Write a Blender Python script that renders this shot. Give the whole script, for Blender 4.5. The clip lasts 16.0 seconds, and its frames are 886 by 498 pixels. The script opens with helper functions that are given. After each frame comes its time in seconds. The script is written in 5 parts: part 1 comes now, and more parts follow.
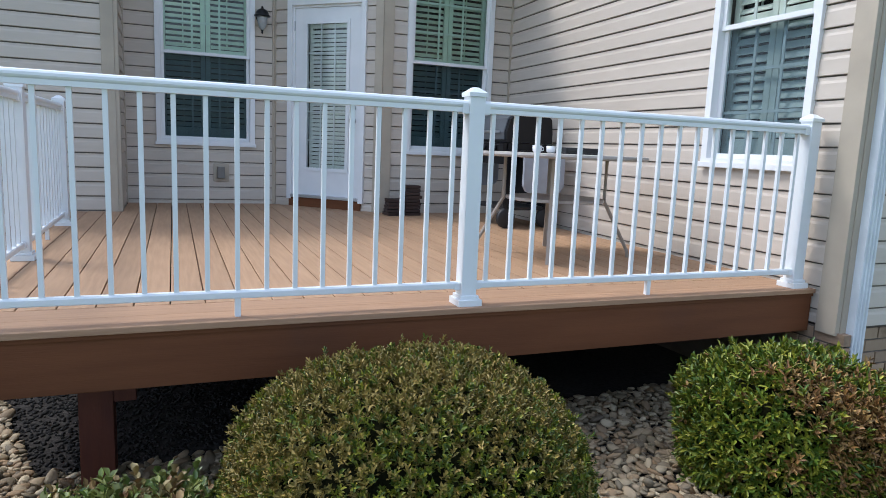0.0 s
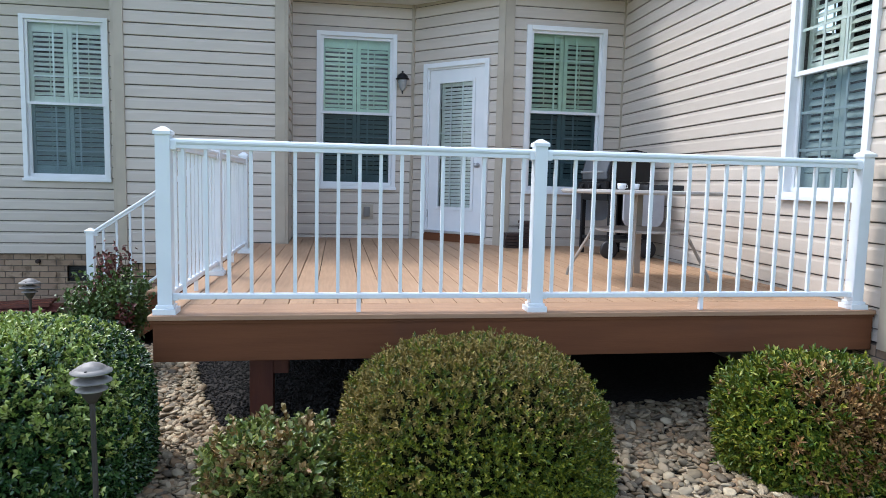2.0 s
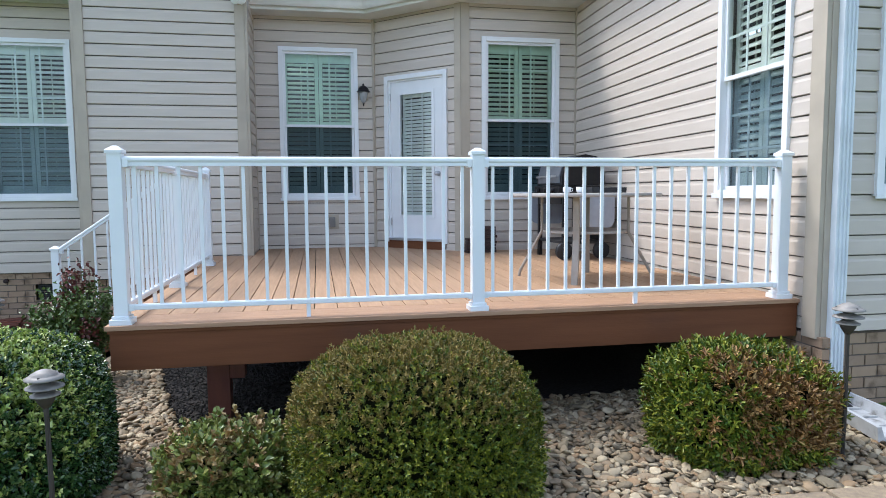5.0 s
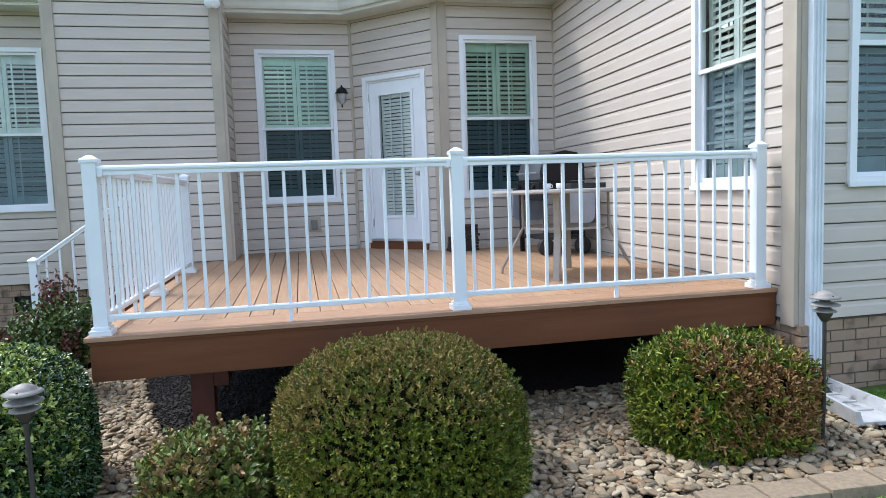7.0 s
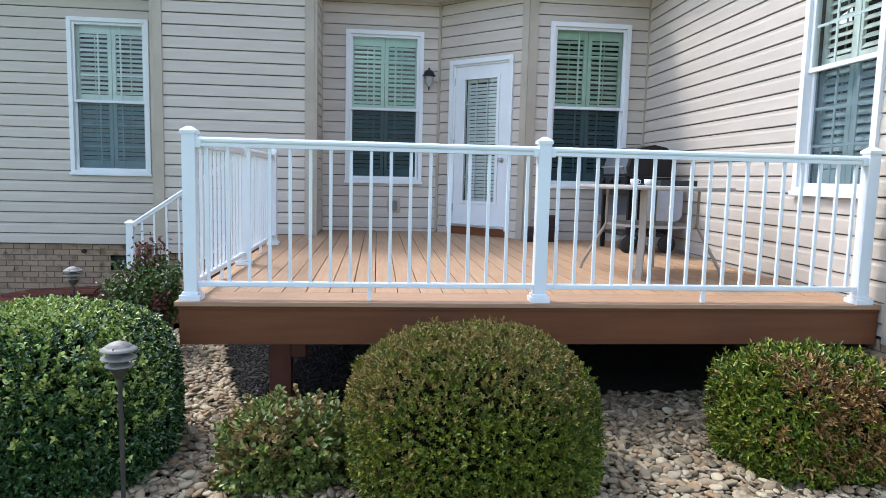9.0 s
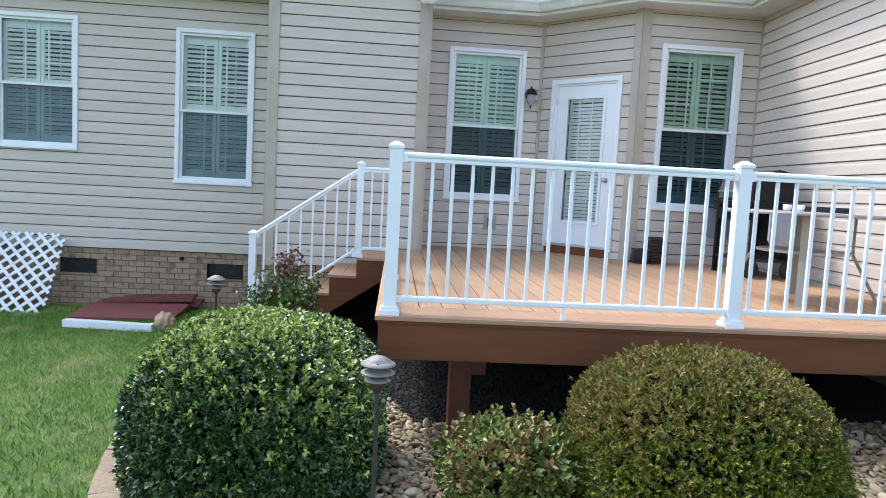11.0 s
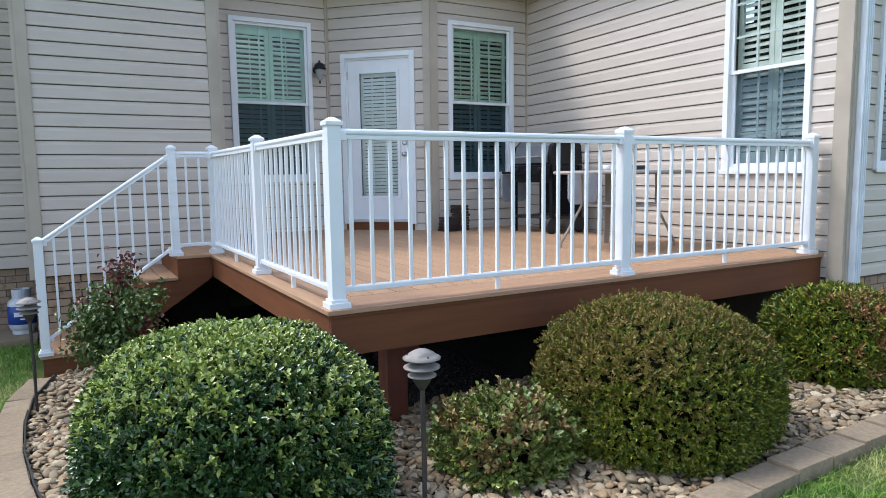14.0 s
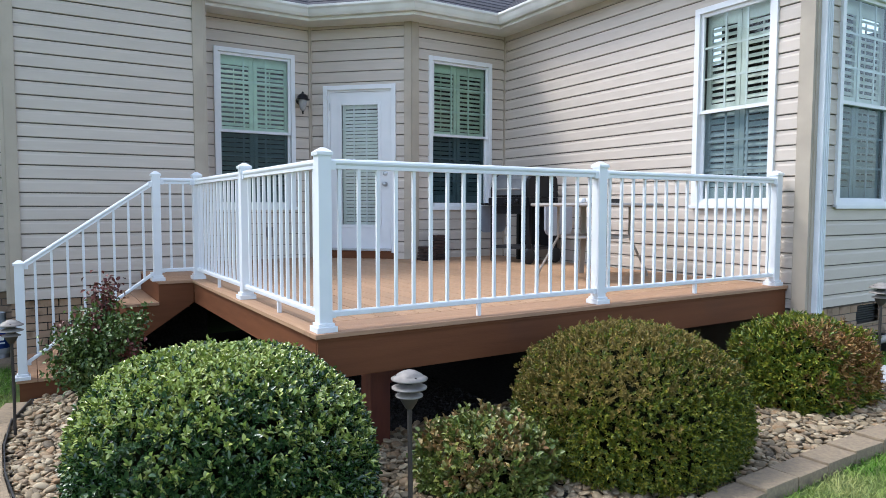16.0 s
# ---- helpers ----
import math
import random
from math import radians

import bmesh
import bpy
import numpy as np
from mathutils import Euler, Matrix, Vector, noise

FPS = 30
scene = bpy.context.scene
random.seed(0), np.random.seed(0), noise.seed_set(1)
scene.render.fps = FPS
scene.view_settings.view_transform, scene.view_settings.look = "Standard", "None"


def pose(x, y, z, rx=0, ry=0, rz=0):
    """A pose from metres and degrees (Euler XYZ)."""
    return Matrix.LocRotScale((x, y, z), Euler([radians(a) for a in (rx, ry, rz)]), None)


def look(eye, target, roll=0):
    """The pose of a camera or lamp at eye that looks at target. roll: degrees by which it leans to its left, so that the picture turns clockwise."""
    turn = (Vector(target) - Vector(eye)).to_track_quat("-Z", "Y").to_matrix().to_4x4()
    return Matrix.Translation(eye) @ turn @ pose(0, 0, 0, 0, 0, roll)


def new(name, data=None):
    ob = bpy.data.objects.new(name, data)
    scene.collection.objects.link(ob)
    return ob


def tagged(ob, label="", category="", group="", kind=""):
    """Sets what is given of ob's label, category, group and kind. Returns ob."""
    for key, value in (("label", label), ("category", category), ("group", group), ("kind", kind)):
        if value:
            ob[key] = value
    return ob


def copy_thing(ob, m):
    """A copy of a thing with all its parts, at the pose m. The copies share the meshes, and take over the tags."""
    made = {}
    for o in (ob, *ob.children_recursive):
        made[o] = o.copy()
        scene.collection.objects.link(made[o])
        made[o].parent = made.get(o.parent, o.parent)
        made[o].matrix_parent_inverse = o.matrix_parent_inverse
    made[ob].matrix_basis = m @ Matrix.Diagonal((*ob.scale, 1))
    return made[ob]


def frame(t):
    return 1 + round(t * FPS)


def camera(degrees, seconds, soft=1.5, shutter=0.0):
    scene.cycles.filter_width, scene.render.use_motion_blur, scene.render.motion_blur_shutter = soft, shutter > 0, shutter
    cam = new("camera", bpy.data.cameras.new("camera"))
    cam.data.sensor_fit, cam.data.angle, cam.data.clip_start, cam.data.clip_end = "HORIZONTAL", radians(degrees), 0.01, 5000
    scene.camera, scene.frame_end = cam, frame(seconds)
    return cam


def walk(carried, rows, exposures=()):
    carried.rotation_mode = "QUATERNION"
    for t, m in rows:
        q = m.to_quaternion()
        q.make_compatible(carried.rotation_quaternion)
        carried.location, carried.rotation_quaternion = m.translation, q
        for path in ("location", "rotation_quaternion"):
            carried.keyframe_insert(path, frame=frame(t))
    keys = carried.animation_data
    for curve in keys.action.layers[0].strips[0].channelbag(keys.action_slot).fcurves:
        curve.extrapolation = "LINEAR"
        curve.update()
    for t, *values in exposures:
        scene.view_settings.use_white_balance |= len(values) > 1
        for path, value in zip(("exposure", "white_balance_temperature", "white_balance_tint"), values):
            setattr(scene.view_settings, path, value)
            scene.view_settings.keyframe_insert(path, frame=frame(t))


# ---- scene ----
cam = camera(67.2, 16.0, soft=0.5)
PATH = [
    (0, (0.798, -2.821, 0.729), (1.544, -0.989, 0.429), 2.4),
    (0.5, (0.976, -3.141, 0.724), (1.707, -1.298, 0.464), -0.1),
    (1, (1.063, -3.382, 0.763), (1.663, -1.487, 0.545), -1.8),
    (1.5, (0.989, -3.558, 0.749), (1.38, -1.604, 0.581), 0.8),
    (2, (0.915, -3.767, 0.733), (1.228, -1.801, 0.54), 1.3),
    (2.5, (0.995, -3.926, 0.717), (1.322, -1.961, 0.545), 1.2),
    (3, (1.108, -3.959, 0.728), (1.45, -1.996, 0.559), 0.3),
    (5.5, (1.101, -4.024, 0.731), (1.468, -2.066, 0.564), -0.4),
    (6, (1.105, -4.011, 0.743), (1.47, -2.052, 0.569), -1.1),
    (6.5, (1.134, -4.02, 0.736), (1.561, -2.074, 0.557), -1.8),
    (7, (1.124, -4.028, 0.74), (1.535, -2.078, 0.567), -2.0),
    (7.5, (1.111, -4.022, 0.739), (1.446, -2.058, 0.557), -1.1),
    (8, (1.121, -4.021, 0.733), (1.412, -2.05, 0.557), -0.2),
    (8.5, (1.121, -4.013, 0.735), (1.427, -2.044, 0.562), -0.2),
    (9, (1.074, -3.984, 0.751), (1.272, -2.006, 0.536), 1.4),
    (9.5, (0.861, -4.038, 0.738), (0.935, -2.052, 0.512), 3.7),
    (10, (0.516, -3.972, 0.744), (0.515, -1.978, 0.589), -0.7),
    (10.2, (0.424, -3.959, 0.739), (0.403, -1.965, 0.58), 1.5),
    (12.3, (-0.634, -3.732, 0.699), (-0.226, -1.787, 0.474), 2.8),
    (12.5, (-0.689, -3.722, 0.688), (-0.252, -1.784, 0.452), 3.2),
    (13, (-0.756, -3.556, 0.703), (-0.253, -1.626, 0.553), -0.4),
    (13.5, (-0.951, -3.425, 0.683), (-0.228, -1.566, 0.537), -0.1),
    (14, (-1.239, -3.338, 0.693), (-0.257, -1.609, 0.475), -0.8),
    (14.5, (-1.34, -3.364, 0.689), (-0.374, -1.628, 0.464), 0.7),
    (15, (-1.376, -3.403, 0.691), (-0.409, -1.662, 0.504), 1.0),
    (15.5, (-1.364, -3.412, 0.691), (-0.364, -1.686, 0.544), 0.7),
    (16, (-1.359, -3.43, 0.687), (-0.306, -1.734, 0.56), 0.1),
]
walk(cam, [(t, look(eye, target, roll)) for t, eye, target, roll in PATH],
     exposures=[(0.0, 1.08, 5900, 9), (1.0, 1.24, 5900, 9), (2.0, 1.37, 5900, 9), (5.5, 1.44, 5900, 9), (8.5, 1.44, 5900, 9), (10.0, 1.66, 5900, 9), (12.5, 1.60, 5900, 9), (14.0, 1.24, 5950, 10), (16.0, 1.28, 5950, 10)])

# ---- light ----
SUN_DIR = Vector((0.54, -0.42, -1.0)).normalized()
world = bpy.data.worlds.new("world")
scene.world = world
world.use_nodes = True
wn = world.node_tree
bg = wn.nodes["Background"]
sky = wn.nodes.new("ShaderNodeTexSky")
sky.sky_type = "NISHITA"
sky.sun_disc = False
sky.sun_elevation = math.asin(-SUN_DIR.z)
sky.sun_rotation = math.atan2(-SUN_DIR.x, -SUN_DIR.y)
sky.air_density = 1.0
sky.dust_density = 2.0
haze = wn.nodes.new("ShaderNodeHueSaturation")
haze.inputs["Saturation"].default_value = 0.7
wn.links.new(sky.outputs[0], haze.inputs["Color"])
wn.links.new(haze.outputs[0], bg.inputs[0])
bg.inputs[1].default_value = 0.162
sun_data = bpy.data.lights.new("sun", "SUN")
sun_data.energy = 0.97
sun_data.angle = radians(12.0)
sun_data.color = (1.0, 0.95, 0.88)
sun = new("sun", sun_data)
sun.matrix_world = look((0, 0, 20), Vector((0, 0, 20)) + SUN_DIR)


# ---- materials ----
def mat(name, col, rough=0.6, metal=0.0, col2=None, scale=8.0, bump=0.0, bscale=60.0, stretch=(1, 1, 1), rnd=0.0,
        island=False, spec=0.5, stain=None, stain_scale=1.2, stain_range=(0.5, 0.7), ramp=None, coat=0.0, everywhere=False):
    """Procedural surface: base colour with fine grain and large variation, optional per-piece tint and stains."""
    m = bpy.data.materials.new(name)
    m.use_nodes = True
    nt = m.node_tree
    N, L = nt.nodes, nt.links
    b = N["Principled BSDF"]
    b.inputs["Roughness"].default_value = rough
    b.inputs["Metallic"].default_value = metal
    b.inputs["Specular IOR Level"].default_value = spec
    b.inputs["Coat Weight"].default_value = coat
    tc = N.new("ShaderNodeTexCoord")
    mp = N.new("ShaderNodeMapping")
    mp.inputs["Scale"].default_value = stretch
    place = N.new("ShaderNodeNewGeometry").outputs["Position"] if everywhere else tc.outputs["Object"]
    L.new(place, mp.inputs["Vector"])
    n1 = N.new("ShaderNodeTexNoise")
    n1.inputs["Scale"].default_value = scale
    n1.inputs["Detail"].default_value = 5
    L.new(mp.outputs[0], n1.inputs["Vector"])
    mix = N.new("ShaderNodeMix")
    mix.data_type = "RGBA"
    mix.inputs[6].default_value = (*col, 1)
    mix.inputs[7].default_value = (*(col2 or tuple(c * 0.85 for c in col)), 1)
    rr = N.new("ShaderNodeMapRange")
    rr.inputs[1].default_value, rr.inputs[2].default_value = 0.35, 0.65
    L.new(n1.outputs[0], rr.inputs[0])
    L.new(rr.outputs[0], mix.inputs[0])
    out = mix.outputs[2]
    if ramp:
        g = N.new("ShaderNodeNewGeometry") if island else N.new("ShaderNodeObjectInfo")
        cr = N.new("ShaderNodeValToRGB")
        cr.color_ramp.interpolation = "LINEAR"
        el = cr.color_ramp.elements
        el[0].position, el[0].color = 0.0, (*ramp[0], 1)
        el[1].position, el[1].color = 1.0, (*ramp[-1], 1)
        for i, c in enumerate(ramp[1:-1]):
            e = el.new((i + 1) / (len(ramp) - 1))
            e.color = (*c, 1)
        L.new(g.outputs["Random Per Island" if island else "Random"], cr.inputs[0])
        mx = N.new("ShaderNodeMix")
        mx.data_type = "RGBA"
        mx.inputs[0].default_value = 0.3
        L.new(cr.outputs[0], mx.inputs[6])
        L.new(out, mx.inputs[7])
        out = mx.outputs[2]
    if rnd:
        g = N.new("ShaderNodeObjectInfo")
        hs = N.new("ShaderNodeHueSaturation")
        r2 = N.new("ShaderNodeMapRange")
        r2.inputs[3].default_value, r2.inputs[4].default_value = 1 - rnd, 1 + rnd
        L.new(g.outputs["Random"], r2.inputs[0])
        L.new(r2.outputs[0], hs.inputs["Value"])
        L.new(out, hs.inputs["Color"])
        out = hs.outputs[0]
    if stain:
        n3 = N.new("ShaderNodeTexNoise")
        n3.inputs["Scale"].default_value = stain_scale
        n3.inputs["Detail"].default_value = 4
        L.new(place, n3.inputs["Vector"])
        r3 = N.new("ShaderNodeMapRange")
        r3.inputs[1].default_value, r3.inputs[2].default_value = stain_range
        L.new(n3.outputs[0], r3.inputs[0])
        mx = N.new("ShaderNodeMix")
        mx.data_type = "RGBA"
        L.new(r3.outputs[0], mx.inputs[0])
        L.new(out, mx.inputs[6])
        mx.inputs[7].default_value = (*stain, 1)
        out = mx.outputs[2]
    L.new(out, b.inputs["Base Color"])
    if bump:
        n2 = N.new("ShaderNodeTexNoise")
        n2.inputs["Scale"].default_value = bscale
        n2.inputs["Detail"].default_value = 3
        L.new(mp.outputs[0], n2.inputs["Vector"])
        bp = N.new("ShaderNodeBump")
        bp.inputs["Strength"].default_value = bump
        bp.inputs["Distance"].default_value = 0.004
        L.new(n2.outputs[0], bp.inputs["Height"])
        L.new(bp.outputs[0], b.inputs["Normal"])
    return m


def glass_mat(name, tint, gloss, veil=0.0):
    m = bpy.data.materials.new(name)
    m.use_nodes = True
    nt = m.node_tree
    N, L = nt.nodes, nt.links
    N.remove(N["Principled BSDF"])
    tr = N.new("ShaderNodeBsdfTransparent")
    tr.inputs[0].default_value = (*tint, 1)
    gl = N.new("ShaderNodeBsdfGlossy")
    gl.inputs["Roughness"].default_value = 0.03
    gl.inputs["Color"].default_value = (0.9, 0.95, 0.92, 1)
    fr = N.new("ShaderNodeFresnel")
    fr.inputs[0].default_value = gloss
    mx = N.new("ShaderNodeMixShader")
    L.new(fr.outputs[0], mx.inputs[0])
    if veil:
        df = N.new("ShaderNodeBsdfDiffuse")
        df.inputs[0].default_value = (0.22, 0.28, 0.32, 1)
        mv = N.new("ShaderNodeMixShader")
        mv.inputs[0].default_value = veil
        L.new(tr.outputs[0], mv.inputs[1])
        L.new(df.outputs[0], mv.inputs[2])
        tr = mv
    L.new(tr.outputs[0], mx.inputs[1])
    L.new(gl.outputs[0], mx.inputs[2])
    L.new(mx.outputs[0], N["Material Output"].inputs[0])
    return m


M_SIDING = mat("beige_vinyl_siding", (0.53, 0.468, 0.40), 0.5, col2=(0.495, 0.435, 0.37), scale=2.0, bump=0.25, bscale=90, stretch=(1, 1, 6), rnd=0.03)
M_TRIM = mat("beige_vinyl_trim", (0.43, 0.37, 0.29), 0.5, scale=3.0, bump=0.1)
M_WHITE = mat("white_rail_coating", (0.74, 0.765, 0.78), 0.32, col2=(0.70, 0.73, 0.75), scale=4.0)
M_WINWHITE = mat("white_window_vinyl", (0.76, 0.77, 0.78), 0.4, col2=(0.71, 0.73, 0.74), scale=4.0)
M_SHUT = mat("painted_shutter_white", (0.82, 0.84, 0.80), 0.45, scale=5.0)
# Green tint stands in for greenery reflected in windows 1 and 2.
M_GLASS = glass_mat("upper_glass_green_reflection", (0.70, 0.85, 0.74), 1.55)
M_SCREEN = glass_mat("screened_glass_dark", (0.40, 0.50, 0.53), 1.3, 0.14)
# Same screened glass, darkened to paint the deep shade on windows 1 and 2.
M_SCREEN2 = glass_mat("screened_glass_shaded", (0.20, 0.275, 0.295), 1.22, 0.015)
M_GLASS2 = glass_mat("upper_glass", (0.86, 0.93, 0.89), 1.5)
M_CLEAR = glass_mat("door_glass", (0.94, 0.97, 0.96), 1.5)
# Dark backing tone that paints the shadow under each siding lap.
M_LAPSHADE = mat("siding_shadow_backing", (0.17, 0.155, 0.14), 0.7, spec=0.2, col2=(0.12, 0.108, 0.097), scale=3.0)
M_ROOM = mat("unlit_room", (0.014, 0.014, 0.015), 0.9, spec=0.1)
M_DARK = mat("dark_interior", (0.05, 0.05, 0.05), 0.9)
M_DECK = mat("tan_composite_decking", (0.40, 0.248, 0.142), 0.62, col2=(0.335, 0.202, 0.113), scale=5.0, bump=0.35, bscale=40, stretch=(9, 0.55, 9), rnd=0.09)
M_DECKX = mat("tan_composite_border", (0.37, 0.222, 0.128), 0.62, col2=(0.30, 0.175, 0.10), scale=5.0, bump=0.35, bscale=40, stretch=(0.55, 9, 9), rnd=0.06)
M_FASCIA = mat("brown_composite_fascia", (0.155, 0.060, 0.026), 0.65, spec=0.15, col2=(0.130, 0.050, 0.022), scale=3.0, bump=0.2, bscale=30, stretch=(0.5, 1, 6), stain=(0.095, 0.048, 0.031), stain_scale=1.1, stain_range=(0.58, 0.85))
M_STAIN = mat("red_brown_stained_lumber", (0.16, 0.045, 0.022), 0.6, col2=(0.11, 0.03, 0.018), scale=6.0, bump=0.4, bscale=40, stretch=(3, 3, 0.5), rnd=0.12)
M_BRICK = mat("grey_brown_brick", (0.29, 0.205, 0.135), 0.85, bump=0.6, bscale=120, scale=16, rnd=0.08, col2=(0.36, 0.262, 0.178), stain=(0.17, 0.115, 0.072), stain_scale=8.5, stain_range=(0.54, 0.68), everywhere=True,
              ramp=[(0.225, 0.15, 0.10), (0.31, 0.215, 0.14), (0.36, 0.26, 0.172), (0.285, 0.185, 0.115), (0.25, 0.175, 0.12), (0.335, 0.23, 0.145)])
M_MORTAR = mat("brick_mortar", (0.14, 0.115, 0.095), 0.95, bump=0.5, bscale=150, scale=10)
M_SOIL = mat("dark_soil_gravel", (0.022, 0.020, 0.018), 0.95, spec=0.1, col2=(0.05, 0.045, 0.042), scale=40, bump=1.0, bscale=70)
M_LAWN = mat("lawn_soil", (0.048, 0.085, 0.012), 0.9, col2=(0.078, 0.115, 0.016), scale=9, bump=0.8, bscale=90, stain=(0.10, 0.13, 0.026), stain_scale=0.9)
M_GRASS = mat("grass_blade", (0.045, 0.14, 0.012), 0.6, island=True, scale=2.2, col2=(0.22, 0.34, 0.04), stain=(0.36, 0.38, 0.14), stain_scale=1.5, stain_range=(0.52, 0.66), spec=0.1,
              ramp=[(0.040, 0.125, 0.012), (0.10, 0.235, 0.020), (0.16, 0.32, 0.035), (0.30, 0.39, 0.14), (0.065, 0.18, 0.017)])
M_STONE = mat("river_stone", (0.185, 0.148, 0.098), 0.7, island=True, scale=22, bump=0.4, bscale=80,
              ramp=[(0.091, 0.069, 0.043), (0.241, 0.184, 0.102), (0.444, 0.353, 0.215), (0.330, 0.196, 0.087), (0.171, 0.139, 0.088), (0.635, 0.521, 0.336), (0.210, 0.126, 0.060)])
M_STONEOB = mat("river_stone_single", (0.185, 0.148, 0.098), 0.7, scale=22, bump=0.4, bscale=80,
                ramp=[(0.091, 0.069, 0.043), (0.241, 0.184, 0.102), (0.444, 0.353, 0.215), (0.330, 0.196, 0.087), (0.171, 0.139, 0.088), (0.635, 0.521, 0.336), (0.210, 0.126, 0.060)])
M_CURB = mat("tan_concrete_edging", (0.285, 0.22, 0.138), 0.95, col2=(0.225, 0.172, 0.115), scale=45, bump=1.0, bscale=130, rnd=0.12, stain=(0.17, 0.13, 0.09), stain_scale=9, stain_range=(0.55, 0.75))
M_ROOF = mat("charcoal_asphalt_shingle", (0.055, 0.055, 0.065), 0.9, bump=0.8, bscale=200, scale=50, rnd=0.25)
M_GUTTER = mat("off_white_gutter", (0.74, 0.74, 0.70), 0.4, scale=3)
M_DOWN = mat("white_downspout", (0.68, 0.72, 0.75), 0.4, scale=3)
M_BLACK = mat("black_grill_enamel", (0.010, 0.010, 0.012), 0.32, scale=8, spec=0.25)
M_STEEL = mat("brushed_steel", (0.5, 0.51, 0.53), 0.35, 0.8, scale=8, stretch=(1, 30, 1))
M_PLASTIC = mat("black_plastic", (0.02, 0.02, 0.022), 0.55)
M_TABLE = mat("taupe_table_top", (0.36, 0.33, 0.30), 0.5, scale=12)
M_LEG = mat("taupe_metal_leg", (0.33, 0.29, 0.25), 0.45, 0.2)
M_LAMP = mat("weathered_bronze", (0.16, 0.145, 0.13), 0.6, 0.15, col2=(0.27, 0.25, 0.225), scale=18)
M_POLE = mat("dark_bronze_pole", (0.05, 0.042, 0.036), 0.6, 0.2)
M_LENS = mat("lamp_lens", (0.10, 0.105, 0.10), 0.12, scale=5)
M_GLOBE = mat("seeded_lantern_glass", (0.34, 0.35, 0.36), 0.08, scale=30, bump=0.3, bscale=90)
M_REDBOARD = mat("faded_red_board", (0.20, 0.056, 0.045), 0.7, col2=(0.15, 0.043, 0.036), scale=6, bump=0.4, stretch=(0.5, 6, 6), rnd=0.15)
M_BAG = mat("brown_paper", (0.44, 0.32, 0.20), 0.85, scale=9, bump=0.4, bscale=20)
M_TANKW = mat("tank_grey_white", (0.55, 0.57, 0.60), 0.4)
M_BLUE = mat("blue_label", (0.012, 0.05, 0.24), 0.45)
M_LATTICE = mat("white_lattice", (0.74, 0.75, 0.75), 0.5)
# Near-black so the gaps between leaves read as deep shade.
M_CORE = mat("shrub_inner_shade", (0.012, 0.013, 0.006), 0.95, spec=0.0, scale=20, bump=1.0, bscale=60)
M_TWIG = mat("twig_bark", (0.09, 0.065, 0.045), 0.9, scale=20)


def leafmat(name, ramp, rough, spec=0.4):
    m = mat(name, ramp[0], rough, island=True, ramp=ramp, scale=2.5, col2=ramp[1], spec=spec)
    return m


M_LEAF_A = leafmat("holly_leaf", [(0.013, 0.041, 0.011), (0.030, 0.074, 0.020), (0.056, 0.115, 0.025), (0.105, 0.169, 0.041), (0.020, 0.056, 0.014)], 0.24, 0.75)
# Pale new growth, with sunlight on the shrub's top painted into the green.
M_LEAF_A2 = leafmat("sunlit_young_holly_leaf", [(0.153, 0.231, 0.040), (0.266, 0.348, 0.064), (0.419, 0.483, 0.111), (0.635, 0.651, 0.223), (0.189, 0.264, 0.043)], 0.24, 0.75)
# Darkest greens also stand in for shade low on the dome.
M_LEAF_B = leafmat("small_boxwood_leaf", [(0.026, 0.052, 0.005), (0.070, 0.110, 0.009), (0.175, 0.205, 0.016), (0.40, 0.36, 0.032), (0.038, 0.070, 0.007)], 0.45)
M_LEAF_B2 = leafmat("bronze_boxwood_leaf", [(0.090, 0.080, 0.016), (0.185, 0.150, 0.028), (0.28, 0.205, 0.045), (0.42, 0.285, 0.080), (0.13, 0.122, 0.018)], 0.5)
M_LEAF_C = leafmat("patchy_holly_leaf", [(0.036, 0.076, 0.008), (0.082, 0.135, 0.012), (0.205, 0.240, 0.020), (0.43, 0.39, 0.040), (0.045, 0.090, 0.010)], 0.42)
M_LEAF_C2 = leafmat("scorched_leaf", [(0.115, 0.053, 0.018), (0.218, 0.106, 0.032), (0.345, 0.190, 0.057), (0.517, 0.345, 0.127), (0.161, 0.086, 0.023)], 0.5)
M_LEAF_D = leafmat("round_holly_leaf", [(0.068, 0.111, 0.022), (0.130, 0.179, 0.034), (0.228, 0.269, 0.051), (0.362, 0.340, 0.094), (0.087, 0.132, 0.030)], 0.34, 0.55)
M_LEAF_D2 = leafmat("tan_round_leaf", [(0.202, 0.117, 0.042), (0.309, 0.203, 0.078), (0.475, 0.382, 0.177), (0.202, 0.191, 0.037), (0.250, 0.111, 0.046)], 0.45)
M_LEAF_E = leafmat("rose_leaf", [(0.046, 0.084, 0.018), (0.074, 0.130, 0.026), (0.144, 0.195, 0.045), (0.094, 0.146, 0.032), (0.059, 0.105, 0.022)], 0.38)
M_LEAF_R = leafmat("red_young_leaf", [(0.13, 0.025, 0.022), (0.10, 0.028, 0.02), (0.17, 0.045, 0.03), (0.08, 0.045, 0.025), (0.12, 0.028, 0.02)], 0.45)


# ---- building helpers ----
def part(name, bm, material, parent=None, label="", smooth=False):
    me = bpy.data.meshes.new(name)
    bm.to_mesh(me)
    bm.free()
    me.materials.append(material)
    if smooth:
        me.polygons.foreach_set("use_smooth", [True] * len(me.polygons))
    ob = new(name, me)
    if parent:
        ob.parent = parent
    if label:
        ob["label"] = label
    return ob


def share(name, me, parent, m):
    ob = new(name, me)
    ob.parent = parent
    ob.matrix_local = m
    return ob


